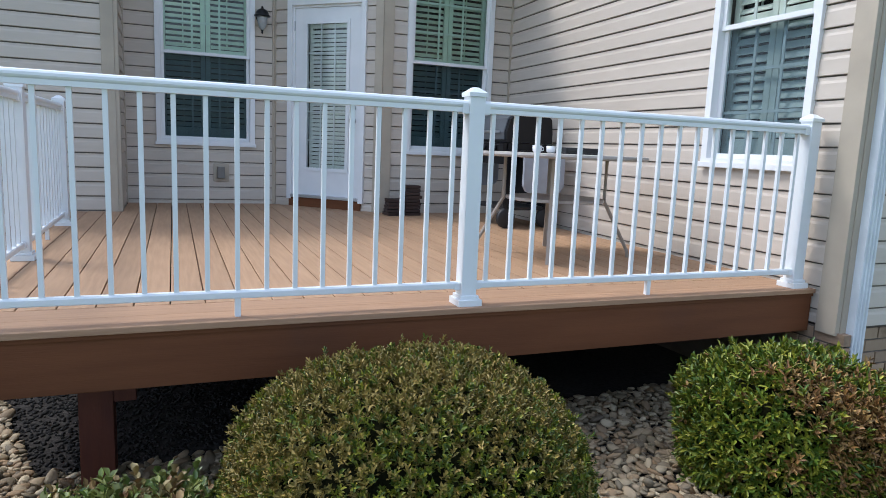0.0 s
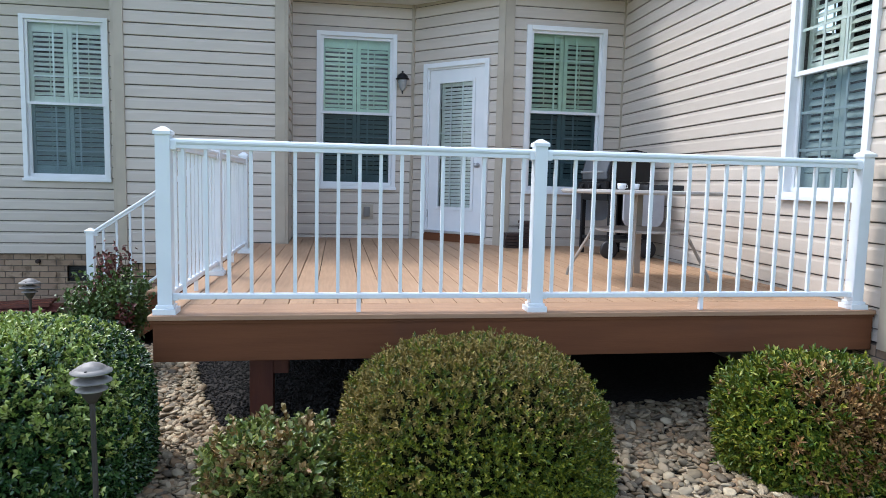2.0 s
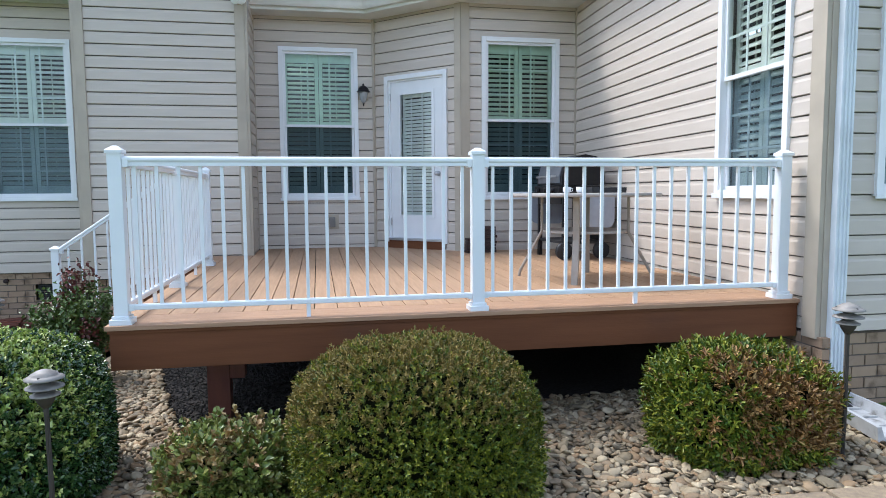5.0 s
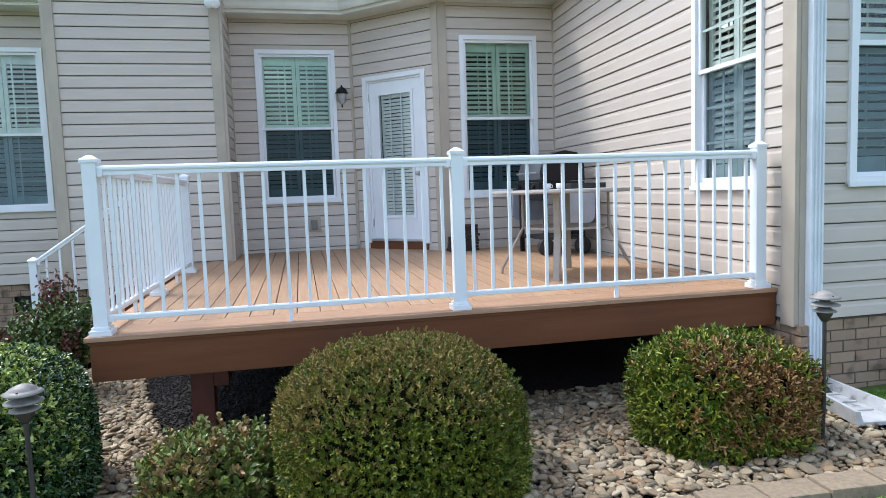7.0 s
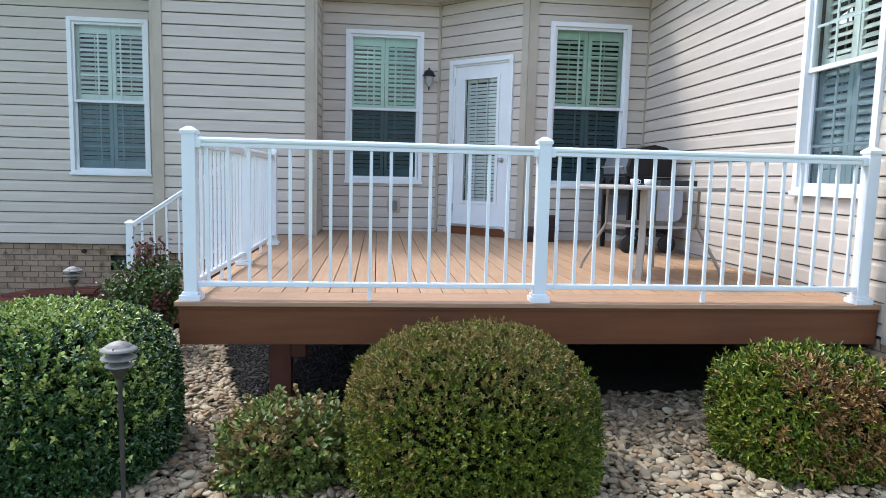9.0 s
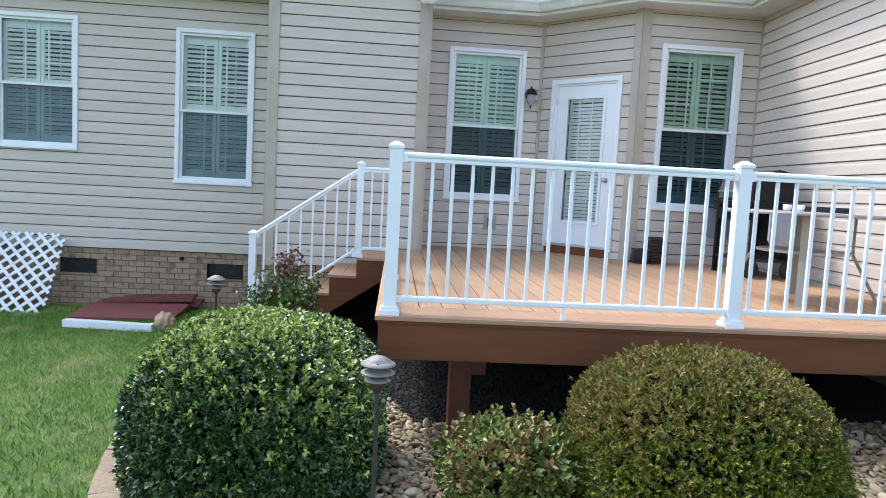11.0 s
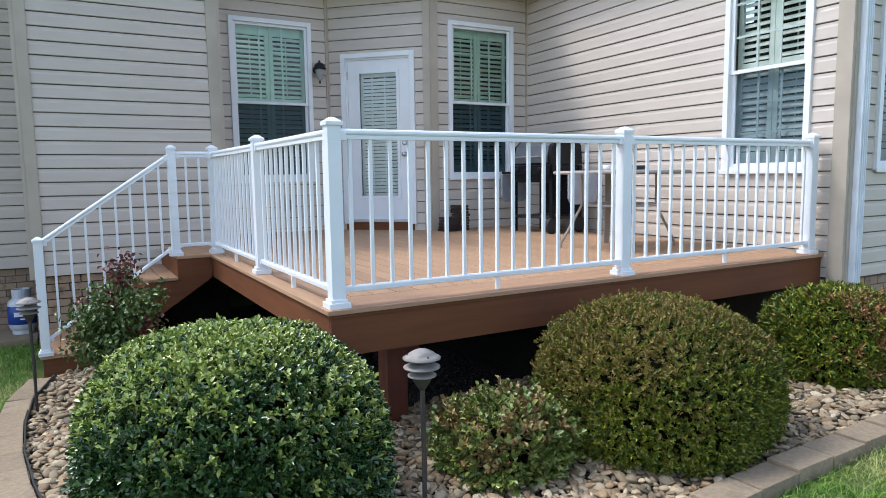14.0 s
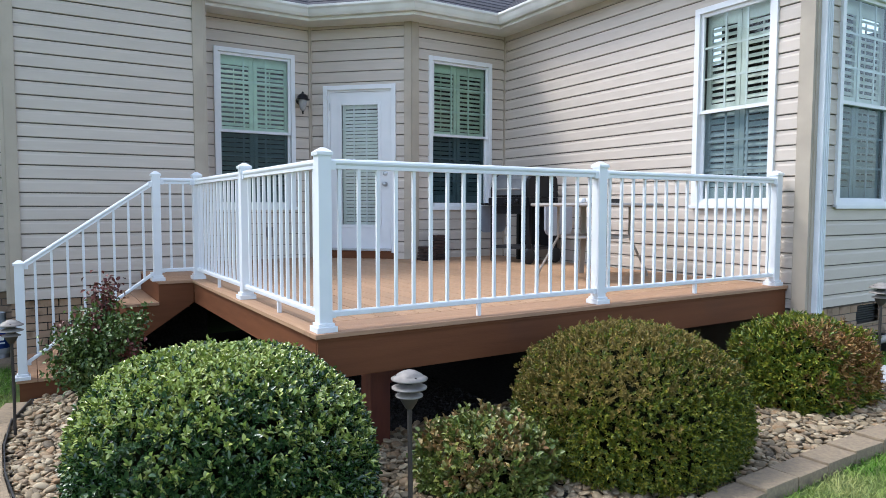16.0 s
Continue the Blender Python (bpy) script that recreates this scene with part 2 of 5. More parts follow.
def thing(name, label, category, at=None, group="", kind=""):
    e = new(name)
    e.empty_display_size = 0.1
    if at is not None:
        e.matrix_world = at
    return tagged(e, label, category, group, kind)


def box(bm, x0, x1, y0, y1, z0, z1, bev=0.0, m=None):
    """Adds a box to bm, its edges rounded by bev, turned by m."""
    vs = [bm.verts.new(p) for p in ((x0, y0, z0), (x1, y0, z0), (x1, y1, z0), (x0, y1, z0), (x0, y0, z1), (x1, y0, z1), (x1, y1, z1), (x0, y1, z1))]
    fs = [bm.faces.new([vs[i] for i in q]) for q in ((0, 3, 2, 1), (4, 5, 6, 7), (0, 1, 5, 4), (1, 2, 6, 5), (2, 3, 7, 6), (3, 0, 4, 7))]
    allv = vs
    if bev:
        es = list({e for f in fs for e in f.edges})
        r = bmesh.ops.bevel(bm, geom=es, offset=bev, segments=2, profile=0.7, affect="EDGES")
        allv = list({v for f in r["faces"] for v in f.verts} | {v for v in vs if v.is_valid})
    if m is not None:
        bmesh.ops.transform(bm, matrix=m, verts=[v for v in allv if v.is_valid])
    return bm


def B(x0, x1, y0, y1, z0, z1, bev=0.0, m=None):
    return box(bmesh.new(), x0, x1, y0, y1, z0, z1, bev, m)


def lathe(prof, seg=24, m=None, bm=None):
    """A turned shape: prof is (radius, z) from below to above."""
    bm = bm or bmesh.new()
    rings = []
    for r, z in prof:
        rings.append([bm.verts.new((r * math.cos(2 * math.pi * i / seg), r * math.sin(2 * math.pi * i / seg), z)) for i in range(seg)])
    for a, b in zip(rings, rings[1:]):
        for i in range(seg):
            bm.faces.new((a[i], a[(i + 1) % seg], b[(i + 1) % seg], b[i]))
    bm.faces.new(rings[0][::-1])
    bm.faces.new(rings[-1])
    if m is not None:
        bmesh.ops.transform(bm, matrix=m, verts=[v for r in rings for v in r])
    return bm


def prism(poly, axis_len, m=None, bm=None):
    """Extrudes the outline poly (in x, z) along y by axis_len."""
    bm = bm or bmesh.new()
    a = [bm.verts.new((x, 0, z)) for x, z in poly]
    b = [bm.verts.new((x, axis_len, z)) for x, z in poly]
    n = len(poly)
    bm.faces.new(a)
    bm.faces.new(b[::-1])
    for i in range(n):
        bm.faces.new((a[i], b[i], b[(i + 1) % n], a[(i + 1) % n]))
    bmesh.ops.recalc_face_normals(bm, faces=bm.faces[:])
    if m is not None:
        bmesh.ops.transform(bm, matrix=m, verts=a + b)
    return bm


def tube(pts, r, seg=8, bm=None):
    """A round bar through the points."""
    bm = bm or bmesh.new()
    pts = [Vector(p) for p in pts]
    rings = []
    for i, p in enumerate(pts):
        d = (pts[min(i + 1, len(pts) - 1)] - pts[max(i - 1, 0)]).normalized()
        q = d.to_track_quat("Z", "Y").to_matrix()
        rad = r if not isinstance(r, (list, tuple)) else r[i]
        rings.append([bm.verts.new(p + q @ Vector((rad * math.cos(2 * math.pi * k / seg), rad * math.sin(2 * math.pi * k / seg), 0))) for k in range(seg)])
    for a, b in zip(rings, rings[1:]):
        for k in range(seg):
            bm.faces.new((a[k], a[(k + 1) % seg], b[(k + 1) % seg], b[k]))
    bm.faces.new(rings[0][::-1])
    bm.faces.new(rings[-1])
    return bm


def ground_z(x, y):
    return -0.84 + 0.025 * max(-4, min(6, x)) - 0.025 * max(-4, min(7, y))


def along(p, q):
    """The frame of a wall from p to q as seen from outside: x along it, y into the house, z up."""
    d = Vector((q[0] - p[0], q[1] - p[1], 0))
    return Matrix.Translation((p[0], p[1], 0)) @ Matrix.Rotation(math.atan2(d.y, d.x), 4, "Z"), d.length


# ---- ground ----
def on_ground(bm):
    for v in bm.verts:
        v.co.z += ground_z(v.co.x, v.co.y)
    return bm


def grid(xs, ys, dz=0.0):
    bm = bmesh.new()
    vs = [[bm.verts.new((x, y, dz)) for x in xs] for y in ys]
    for j in range(len(ys) - 1):
        for i in range(len(xs) - 1):
            bm.faces.new((vs[j][i], vs[j][i + 1], vs[j + 1][i + 1], vs[j + 1][i]))
    return bm


far = [-2000, -300, -60, -20]
g = on_ground(grid(far + [-10 + i for i in range(21)] + [-x for x in far[::-1]], far + [-10 + i for i in range(21)] + [-x for x in far[::-1]]))
ground = tagged(part("ground", g, M_LAWN), "green lawn ground sloping gently towards the house", "ground", kind="structure")

# planted bed: the edging's inner line, from the stairs round the front to the downspout
CURB = [(-1.40, 2.75), (-1.52, 2.2), (-1.55, 1.6), (-1.53, 1.0), (-1.46, 0.4), (-1.36, -0.2), (-1.2, -0.75), (-0.9, -1.20), (-0.45, -1.41), (0.1, -1.48),
        (0.8, -1.46), (1.6, -1.42), (2.4, -1.40), (3.2, -1.42), (3.9, -1.46), (4.6, -1.52)]
bm = bmesh.new()
ring = [bm.verts.new((x, y, ground_z(x, y) + 0.02)) for x, y in CURB]
back = [bm.verts.new((x, y, ground_z(x, y) + 0.02)) for x, y in ((4.6, -0.3), (4.5, 5.3), (-1.5, 5.3), (-1.4, 3.2))]
bm.faces.new(ring + back)
bmesh.ops.triangulate(bm, faces=bm.faces[:])
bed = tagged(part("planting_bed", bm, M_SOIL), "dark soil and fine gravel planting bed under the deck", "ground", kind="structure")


# ---- walls ----
PROFILE = [(0.0, 0.016), (0.03, 0.018), (0.66, 0.014), (0.78, 0.009), (1.0, 0.008)]


def depth_at(h):
    """How far a lap stands out at the share h of its height."""
    for (a, da), (b, db) in zip(PROFILE, PROFILE[1:]):
        if h <= b:
            return da + (db - da) * (h - a) / (b - a)
    return PROFILE[-1][1]


def wall(name, p, q, z0, z1, openings=(), label="", thick=0.14, ends=(0.0, 0.0), base=None, course=(0.1346, 0.0148), gap=0.009):
    """A sided wall from p to q, with a core, holes for the openings and one lap of siding a course."""
    m, length = along(p, q)
    w = thing(name, label or "beige vinyl lap siding wall with narrow shadow lines", "wall", m, kind="structure")
    core = bmesh.new()
    xs = sorted({0.0, length, *[o[0] for o in openings], *[o[1] for o in openings]})
    zb = z0 if base is None else base
    for a, b in zip(xs, xs[1:]):
        cuts = sorted((o[2], o[3]) for o in openings if o[0] < (a + b) / 2 < o[1])
        z = zb
        for c, d in cuts + [(z1, z1)]:
            if c - z > 0.001:
                box(core, a, b, 0.002, thick, z, c)
            z = d
    # The core shows through the gaps between laps as their painted shadow lines.
    part("wall_core", core, M_LAPSHADE, w)
    expo, phase = course
    zc = math.floor((z0 - phase) / expo) * expo + phase
    while zc < z1:
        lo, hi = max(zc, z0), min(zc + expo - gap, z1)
        if hi - lo > 0.004:
            zs = sorted({lo, hi, *[z for o in openings for z in o[2:4] if lo < z < hi]})
            for a, b in zip(zs, zs[1:]):
                if b - a < 0.004:
                    continue
                holes = sorted((o[0], o[1]) for o in openings if o[2] < (a + b) / 2 < o[3])
                x = ends[0]
                for c, d in holes + [(length - ends[1], 0)]:
                    if c - x > 0.004:
                        hs = [a] + [zc + h * expo for h, _ in PROFILE[1:-1] if a < zc + h * expo < b] + [b]
                        poly = [(-depth_at((h - zc) / expo), h) for h in hs] + [(0.001, b), (0.001, a)]
                        bm = bmesh.new()
                        l = [bm.verts.new((x, y, z)) for y, z in poly]
                        r = [bm.verts.new((c, y, z)) for y, z in poly]
                        k = len(poly)
                        for i in range(k):
                            bm.faces.new((l[i], l[(i + 1) % k], r[(i + 1) % k], r[i]))
                        bm.faces.new(l)
                        bm.faces.new(r[::-1])
                        bmesh.ops.recalc_face_normals(bm, faces=bm.faces[:])
                        part("siding_lap", bm, M_SIDING, w)
                    x = d
        zc += expo
    return w, m, length


def trim(w, x0, x1, z0, z1, proud=0.034):
    return part("corner_trim", B(x0, x1, -proud, 0.0, z0, z1, 0.004), M_TRIM, w, "smooth beige vinyl corner trim")


W0 = (-2.984, -1.956, 0.677, 2.708)
PAIR = (-6.37, -4.24, 1.035, 2.77)
WY, NY, GY, SY = 5.414, 5.172, 4.196, -0.22
NX, GX = 1.89, 2.885
WIN1 = (0.634, 1.668, 0.658, 2.66)
WIN2 = (3.14, 4.149, 0.658, 2.655)
IN = 0.035
TOP = 3.05
# far left wall, a window and a pair of windows
w0, m0, l0 = wall("wall_west", (-9.0, WY), (-1.53, WY), -0.262, 3.15,
                  [(9 + W0[0] + IN, 9 + W0[1] - IN, W0[2] + IN, W0[3] - IN), (9 + PAIR[0] + IN, 9 + PAIR[1] - IN, PAIR[2] + IN, PAIR[3] - IN)], course=(0.1404, 0.017), gap=0.0115)
wb0, mb0, lb0 = wall("wall_bump_side", (-1.53, WY), (-1.53, 4.24), -0.235, 3.45, gap=0.0115)
wb, mb, lb = wall("wall_bump", (-1.53, 4.24), (0.31, 4.24), -0.235, 3.45, ends=(0.1, 0.11), gap=0.0115)
trim(wb, 0, 0.1, -0.26, 3.45)
trim(wb, lb - 0.11, lb, -0.26, 3.45)
trim(wb0, lb0 - 0.1, lb0 + 0.026, -0.26, 3.45)
wr, mr, lr = wall("wall_bump_return", (0.31, 4.24), (0.31, NY), -0.03, 3.45, ends=(0.09, 0.0))
trim(wr, -0.026, 0.09, -0.03, 3.45)
w1, m1, l1 = wall("wall_window", (0.31, NY), (NX, NY), -0.03, TOP + 0.05,
                  [(WIN1[0] - 0.31 + IN, WIN1[1] - 0.31 - IN, WIN1[2] + IN, WIN1[3] - IN)], ends=(0.03, 0.03), course=(0.1412, 0.0454))
trim(w1, 0, 0.03, 0, TOP, 0.032)
trim(w1, l1 - 0.03, l1, 0, TOP, 0.032)
DX0, DX1, DZ0, DZ1 = 0.195, 1.195, 0.10, 2.275
wd, md, ld = wall("wall_door", (NX, NY), (GX, GY), -0.03, TOP + 0.05, [(DX0 + 0.05, DX1 - 0.05, -0.03, DZ1 - 0.05)], ends=(0.03, 0.085), course=(0.1392, 0.0938))
trim(wd, 0, 0.03, 0, TOP, 0.032)
trim(wd, ld - 0.085, ld + 0.01, -0.03, TOP)
w2, m2, l2 = wall("wall_grill", (GX, GY), (4.395, GY), -0.03, TOP + 0.05,
                  [(WIN2[0] - GX + IN, WIN2[1] - GX - IN, WIN2[2] + IN, WIN2[3] - IN)], ends=(0.10, 0.03), course=(0.1384, 0.1074))
trim(w2, -0.01, 0.10, -0.03, TOP)
trim(w2, l2 - 0.03, l2, 0, TOP, 0.032)
RW0, RW1, RWZ0, RWZ1 = 3.235, 4.105, 0.69, 2.625
w3, m3, l3 = wall("wall_east", (4.395, GY), (4.31, SY), -0.20, TOP + 0.05, [(RW0 + IN, RW1 - IN, RWZ0 + IN, RWZ1 - IN)], ends=(0.03, 0.105), course=(0.1346, 0.0194))
trim(w3, 0, 0.03, 0, TOP, 0.032)
trim(w3, l3 - 0.105, l3 + 0.026, -0.24, TOP)
w4, m4, l4 = wall("wall_south_east", (4.31, SY), (9.5, SY), -0.20, TOP + 0.05, [(0.37 + IN, 1.39 - IN, RWZ0 + IN, RWZ1 - IN)], ends=(0.10, 0.0), course=(0.1324, 0.0418))
trim(w4, 0.0, 0.10, -0.24, TOP)

# plain walls that close the house behind
bm = bmesh.new()
box(bm, -9.2, 9.7, 9.0, 9.15, -1.2, 4.2)
box(bm, -9.2, -9.05, 5.6, 9.0, -1.2, 3.3)
box(bm, 9.5, 9.65, -0.3, 9.0, -1.2, 3.3)
tagged(part("wall_back", bm, M_DARK), "plain closing walls of the house's dark interior", "wall", kind="structure")
tagged(part("floor_inside", B(-9.0, 9.5, 5.7, 9.0, -0.4, -0.3), M_DARK), "dark floor inside the house", "floor", kind="structure")


# ---- brick foundation ----
def foundation(name, p, q, z1, vents=(), stretch_x=None, rows_from=None, joint=M_MORTAR):
    m, length = along(p, q)
    f = thing(name, "grey-brown brick foundation wall with raked mortar joints", "wall", m, kind="structure")
    zlo = z1 - 0.95
    xa, xb = stretch_x or (0, length)
    core = bmesh.new()
    xs = sorted({0, length, *[v[0] for v in vents], *[v[1] for v in vents]})
    for a, b in zip(xs, xs[1:]):
        z = zlo
        for c, d in sorted((v[2], v[3]) for v in vents if v[0] < (a + b) / 2 < v[1]) + [(z1, z1)]:
            box(core, a, b, 0.004, 0.14, z, c)
            z = d
    part("mortar", core, joint, f)
    bw, bh, j = 0.203, 0.0768, 0.010
    full = B(0, bw - j, -0.006, 0.05, 0, bh - j, 0.003)
    me = bpy.data.meshes.new("brick")
    full.to_mesh(me)
    full.free()
    me.materials.append(M_BRICK)
    half = B(0, bw / 2 - j, -0.006, 0.05, 0, bh - j, 0.003)
    mh = bpy.data.meshes.new("half_brick")
    half.to_mesh(mh)
    half.free()
    mh.materials.append(M_BRICK)
    rng = random.Random(3)
    r, z = 0, z1 - bh
    while z > (rows_from if rows_from is not None else zlo):
        x = xa - (bw / 2 if r % 2 else 0)
        while x < xb:
            for a, w_, mesh in ((x, bw, me), (x, bw / 2, mh), (x + bw / 2, bw / 2, mh)):
                hit = [v for v in vents if a < v[1] - 0.01 and a + w_ > v[0] + 0.01 and z < v[3] - 0.01 and z + bh > v[2] + 0.01]
                if not hit and a >= xa - 0.001 and a + w_ <= xb + 0.02:
                    share("brick", mesh, f, Matrix.Translation((a, rng.uniform(-0.002, 0.002), z)))
                    if w_ == bw:
                        break
                elif hit and w_ == bw and a >= xa - 0.001 and a + w_ <= xb + 0.02:
                    # bricks cut round the vent
                    v = hit[0]
                    for c0, c1, d0, d1 in ((a, v[0], z, z + bh - j), (v[1], a + bw - j, z, z + bh - j), (max(a, v[0]), min(a + bw - j, v[1]), z, v[2] - 0.02), (max(a, v[0]), min(a + bw - j, v[1]), v[3], z + bh - j)):
                        if c1 - c0 > 0.01 and d1 - d0 > 0.008:
                            part("brick", B(c0, c1, -0.006, 0.05, d0, d1, 0.002), M_BRICK, f)
                    break
            x += bw
        z -= bh
        r += 1
    for v in vents:
        fr = part("vent_frame", B(v[0] - 0.01, v[1] + 0.01, 0.10, 0.14, v[2] - 0.01, v[3] + 0.01), M_PLASTIC, f, "dark crawl-space vent recess")
        part("vent_sill", B(v[0] - 0.01, v[1] + 0.01, -0.014, 0.03, v[2] - 0.018, v[2], 0.003), M_CURB, f, "pale cast sill")
        for k in range(7):
            zz = v[2] + 0.012 + k * (v[3] - v[2] - 0.02) / 7
            part("vent_slat", B(v[0] + 0.01, v[1] - 0.01, 0.03, 0.05, zz, zz + 0.012, 0, Matrix.Rotation(0.0, 4, "X")), M_PLASTIC, f)
    return f


# ---- windows ----
def sheet(x0, x1, y, z0, z1):
    """A thin pane whose outer side faces the viewer."""
    bm = bmesh.new()
    bm.faces.new([bm.verts.new(p) for p in ((x0, y, z0), (x1, y, z0), (x1, y, z1), (x0, y, z1))])
    return bm


def window(name, m, W, H, meet, cols=3, label="", glass=None):
    """A double-hung window with its casing, two sashes, glazing bars, panes and a pair of louvred shutters behind."""
    w = thing(name, label or "white double-hung window with louvred plantation shutters inside", "window", m, kind="structure")
    c = 0.055
    bm = bmesh.new()
    for x0, x1, z0, z1 in ((0, c, 0, H), (W - c, W, 0, H), (c, W - c, H - c, H), (c, W - c, 0, c * 0.85)):
        box(bm, x0, x1, -0.040, 0.06, z0, z1, 0.004)
    part("window_frame", bm, M_WINWHITE, w)
    part("window_sill", B(-0.012, W + 0.012, -0.054, -0.040, -0.016, 0.02, 0.003), M_WINWHITE, w)
    s = 0.034

    def sash(nm, z0, z1, y):
        bm = bmesh.new()
        for x0, x1, a, b in ((c, c + s, z0, z1), (W - c - s, W - c, z0, z1), (c + s, W - c - s, z1 - s, z1), (c + s, W - c - s, z0, z0 + s)):
            box(bm, x0, x1, y, y + 0.03, a, b, 0.003)
        return part(nm, bm, M_WINWHITE, w)
    up = sash("upper_sash", meet - 0.04, H - c, -0.012)
    lo = sash("lower_sash", c * 0.85, meet, 0.02)
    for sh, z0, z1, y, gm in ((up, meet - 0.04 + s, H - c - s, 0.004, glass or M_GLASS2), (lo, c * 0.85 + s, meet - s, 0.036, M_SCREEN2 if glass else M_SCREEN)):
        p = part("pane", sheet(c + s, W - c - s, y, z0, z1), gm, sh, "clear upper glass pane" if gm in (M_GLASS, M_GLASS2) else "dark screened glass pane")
        p.visible_shadow = False
        for i in range(1, cols):
            x = c + s + (W - 2 * c - 2 * s) * i / cols
            part("muntin", B(x - 0.010, x + 0.010, y + 0.003, y + 0.012, z0, z1), M_WINWHITE, sh)
        for k in range(1, 3):
            z = z0 + (z1 - z0) * k / 3
            part("muntin", B(c + s, W - c - s, y + 0.0034, y + 0.0116, z - 0.010, z + 0.010), M_WINWHITE, sh)
    # shutters: two hinged panels, each an upper and a lower bank of louvres
    ya, half = 0.085, (W - 2 * c) / 2
    lw = half - 0.11
    blades = []
    for hh in (0.027, 0.024):
        lm = B(-lw / 2, lw / 2, -0.004, 0.004, -hh, hh, 0.003)
        me = bpy.data.meshes.new("louvre")
        lm.to_mesh(me)
        lm.free()
        me.materials.append(M_SHUT)
        blades.append(me)
    for sd in (0, 1):
        x0 = c + sd * half
        bm = bmesh.new()
        st = 0.052
        mid = H * 0.5
        for a, b, z0, z1 in ((x0 + 0.003, x0 + st, c, H - c), (x0 + half - st, x0 + half - 0.003, c, H - c), (x0 + st, x0 + half - st, c, c + 0.13),
                             (x0 + st, x0 + half - st, H - c - 0.13, H - c), (x0 + st, x0 + half - st, mid - 0.04, mid + 0.04)):
            box(bm, a, b, ya, ya + 0.028, z0, z1, 0.003)
        sh = part("shutter", bm, M_SHUT, w)
        for z0, z1, tilt, me in ((c + 0.13, mid - 0.04, 30, blades[0]), (mid + 0.04, H - c - 0.13, 40, blades[1])):
            n = int((z1 - z0) / 0.058)
            for k in range(n):
                z = z0 + (k + 0.5) * (z1 - z0) / n
                share("louvre", me, sh, Matrix.Translation((x0 + half / 2, ya + 0.014, z)) @ Matrix.Rotation(radians(-tilt), 4, "X"))
            part("tilt_rod", B(x0 + half / 2 - 0.006, x0 + half / 2 + 0.006, ya + 0.046, ya + 0.056, z0 + 0.03, z1 - 0.03, 0.002), M_SHUT, sh)
    # A near-black panel paints the room's darkness into the louvre gaps.
    part("dark_room_panel", B(c, W - c, 0.30, 0.31, c, H - c), M_ROOM, w, "near-black panel standing in for the unlit room behind the shutters")
    return w


def at(m, x, z):
    return m @ Matrix.Translation((x, 0, z))


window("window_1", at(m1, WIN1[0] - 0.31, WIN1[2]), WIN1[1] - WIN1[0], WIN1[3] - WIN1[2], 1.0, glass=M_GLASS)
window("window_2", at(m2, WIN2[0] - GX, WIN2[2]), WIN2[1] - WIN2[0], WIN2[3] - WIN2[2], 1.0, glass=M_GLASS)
window("window_3", at(m3, RW0, RWZ0), RW1 - RW0, RWZ1 - RWZ0, 0.95)
window("window_4", at(m0, 9 + W0[0], W0[2]), W0[1] - W0[0], W0[3] - W0[2], 0.98)
window("window_5", at(m0, 9 + PAIR[0], PAIR[2]), 1.065, PAIR[3] - PAIR[2], 0.85)
window("window_6", at(m0, 9 + PAIR[0] + 1.07, PAIR[2]), 1.06, PAIR[3] - PAIR[2], 0.85)
window("window_7", at(m4, 0.37, RWZ0), 1.02, RWZ1 - RWZ0, 0.95)

# ---- door ----
door = thing("door_1", "white half-glazed back door with louvred blind behind the glass, closed", "door", md, kind="structure")
bm = bmesh.new()
for a, b, z0, z1 in ((DX0, DX0 + 0.06, DZ0 - 0.02, DZ1), (DX1 - 0.06, DX1, DZ0 - 0.02, DZ1), (DX0 + 0.06, DX1 - 0.06, DZ1 - 0.06, DZ1)):
    box(bm, a, b, -0.040, 0.02, z0, z1, 0.006)
box(bm, DX0 + 0.06, DX0 + 0.085, -0.01, 0.10, DZ0, DZ1 - 0.06)
box(bm, DX1 - 0.085, DX1 - 0.06, -0.01, 0.10, DZ0, DZ1 - 0.06)
box(bm, DX0 + 0.085, DX1 - 0.085, -0.01, 0.10, DZ1 - 0.085, DZ1 - 0.06)
part("door_frame", bm, M_WINWHITE, door)
sx0, sx1, sz0, sz1 = DX0 + 0.088, DX1 - 0.088, DZ0 + 0.035, DZ1 - 0.088
gx0, gx1, gz0, gz1 = sx0 + 0.15, sx1 - 0.15, sz0 + 0.30, sz1 - 0.16
bm = bmesh.new()
for a, b, z0, z1 in ((sx0, gx0, sz0, sz1), (gx1, sx1, sz0, sz1), (gx0, gx1, gz1, sz1), (gx0, gx1, sz0, gz0)):
    box(bm, a, b, 0.0, 0.044, z0, z1)
leaf = part("door_leaf", bm, M_WINWHITE, door, "white painted door leaf")
bm = bmesh.new()
for a, b, z0, z1 in ((gx0 - 0.03, gx0 + 0.012, gz0 - 0.03, gz1 + 0.03), (gx1 - 0.012, gx1 + 0.03, gz0 - 0.03, gz1 + 0.03),
                     (gx0 + 0.012, gx1 - 0.012, gz1 - 0.012, gz1 + 0.03), (gx0 + 0.012, gx1 - 0.012, gz0 - 0.03, gz0 + 0.012)):
    box(bm, a, b, -0.014, 0.0, z0, z1, 0.004)
part("glazing_bead", bm, M_WINWHITE, leaf)
p = part("pane", sheet(gx0, gx1, 0.012, gz0, gz1), M_CLEAR, leaf, "clear door glass")
p.visible_shadow = False
for i in (1, 2):
    x = gx0 + (gx1 - gx0) * i / 3
    part("muntin", B(x - 0.008, x + 0.008, 0.016, 0.024, gz0, gz1), M_WINWHITE, leaf)
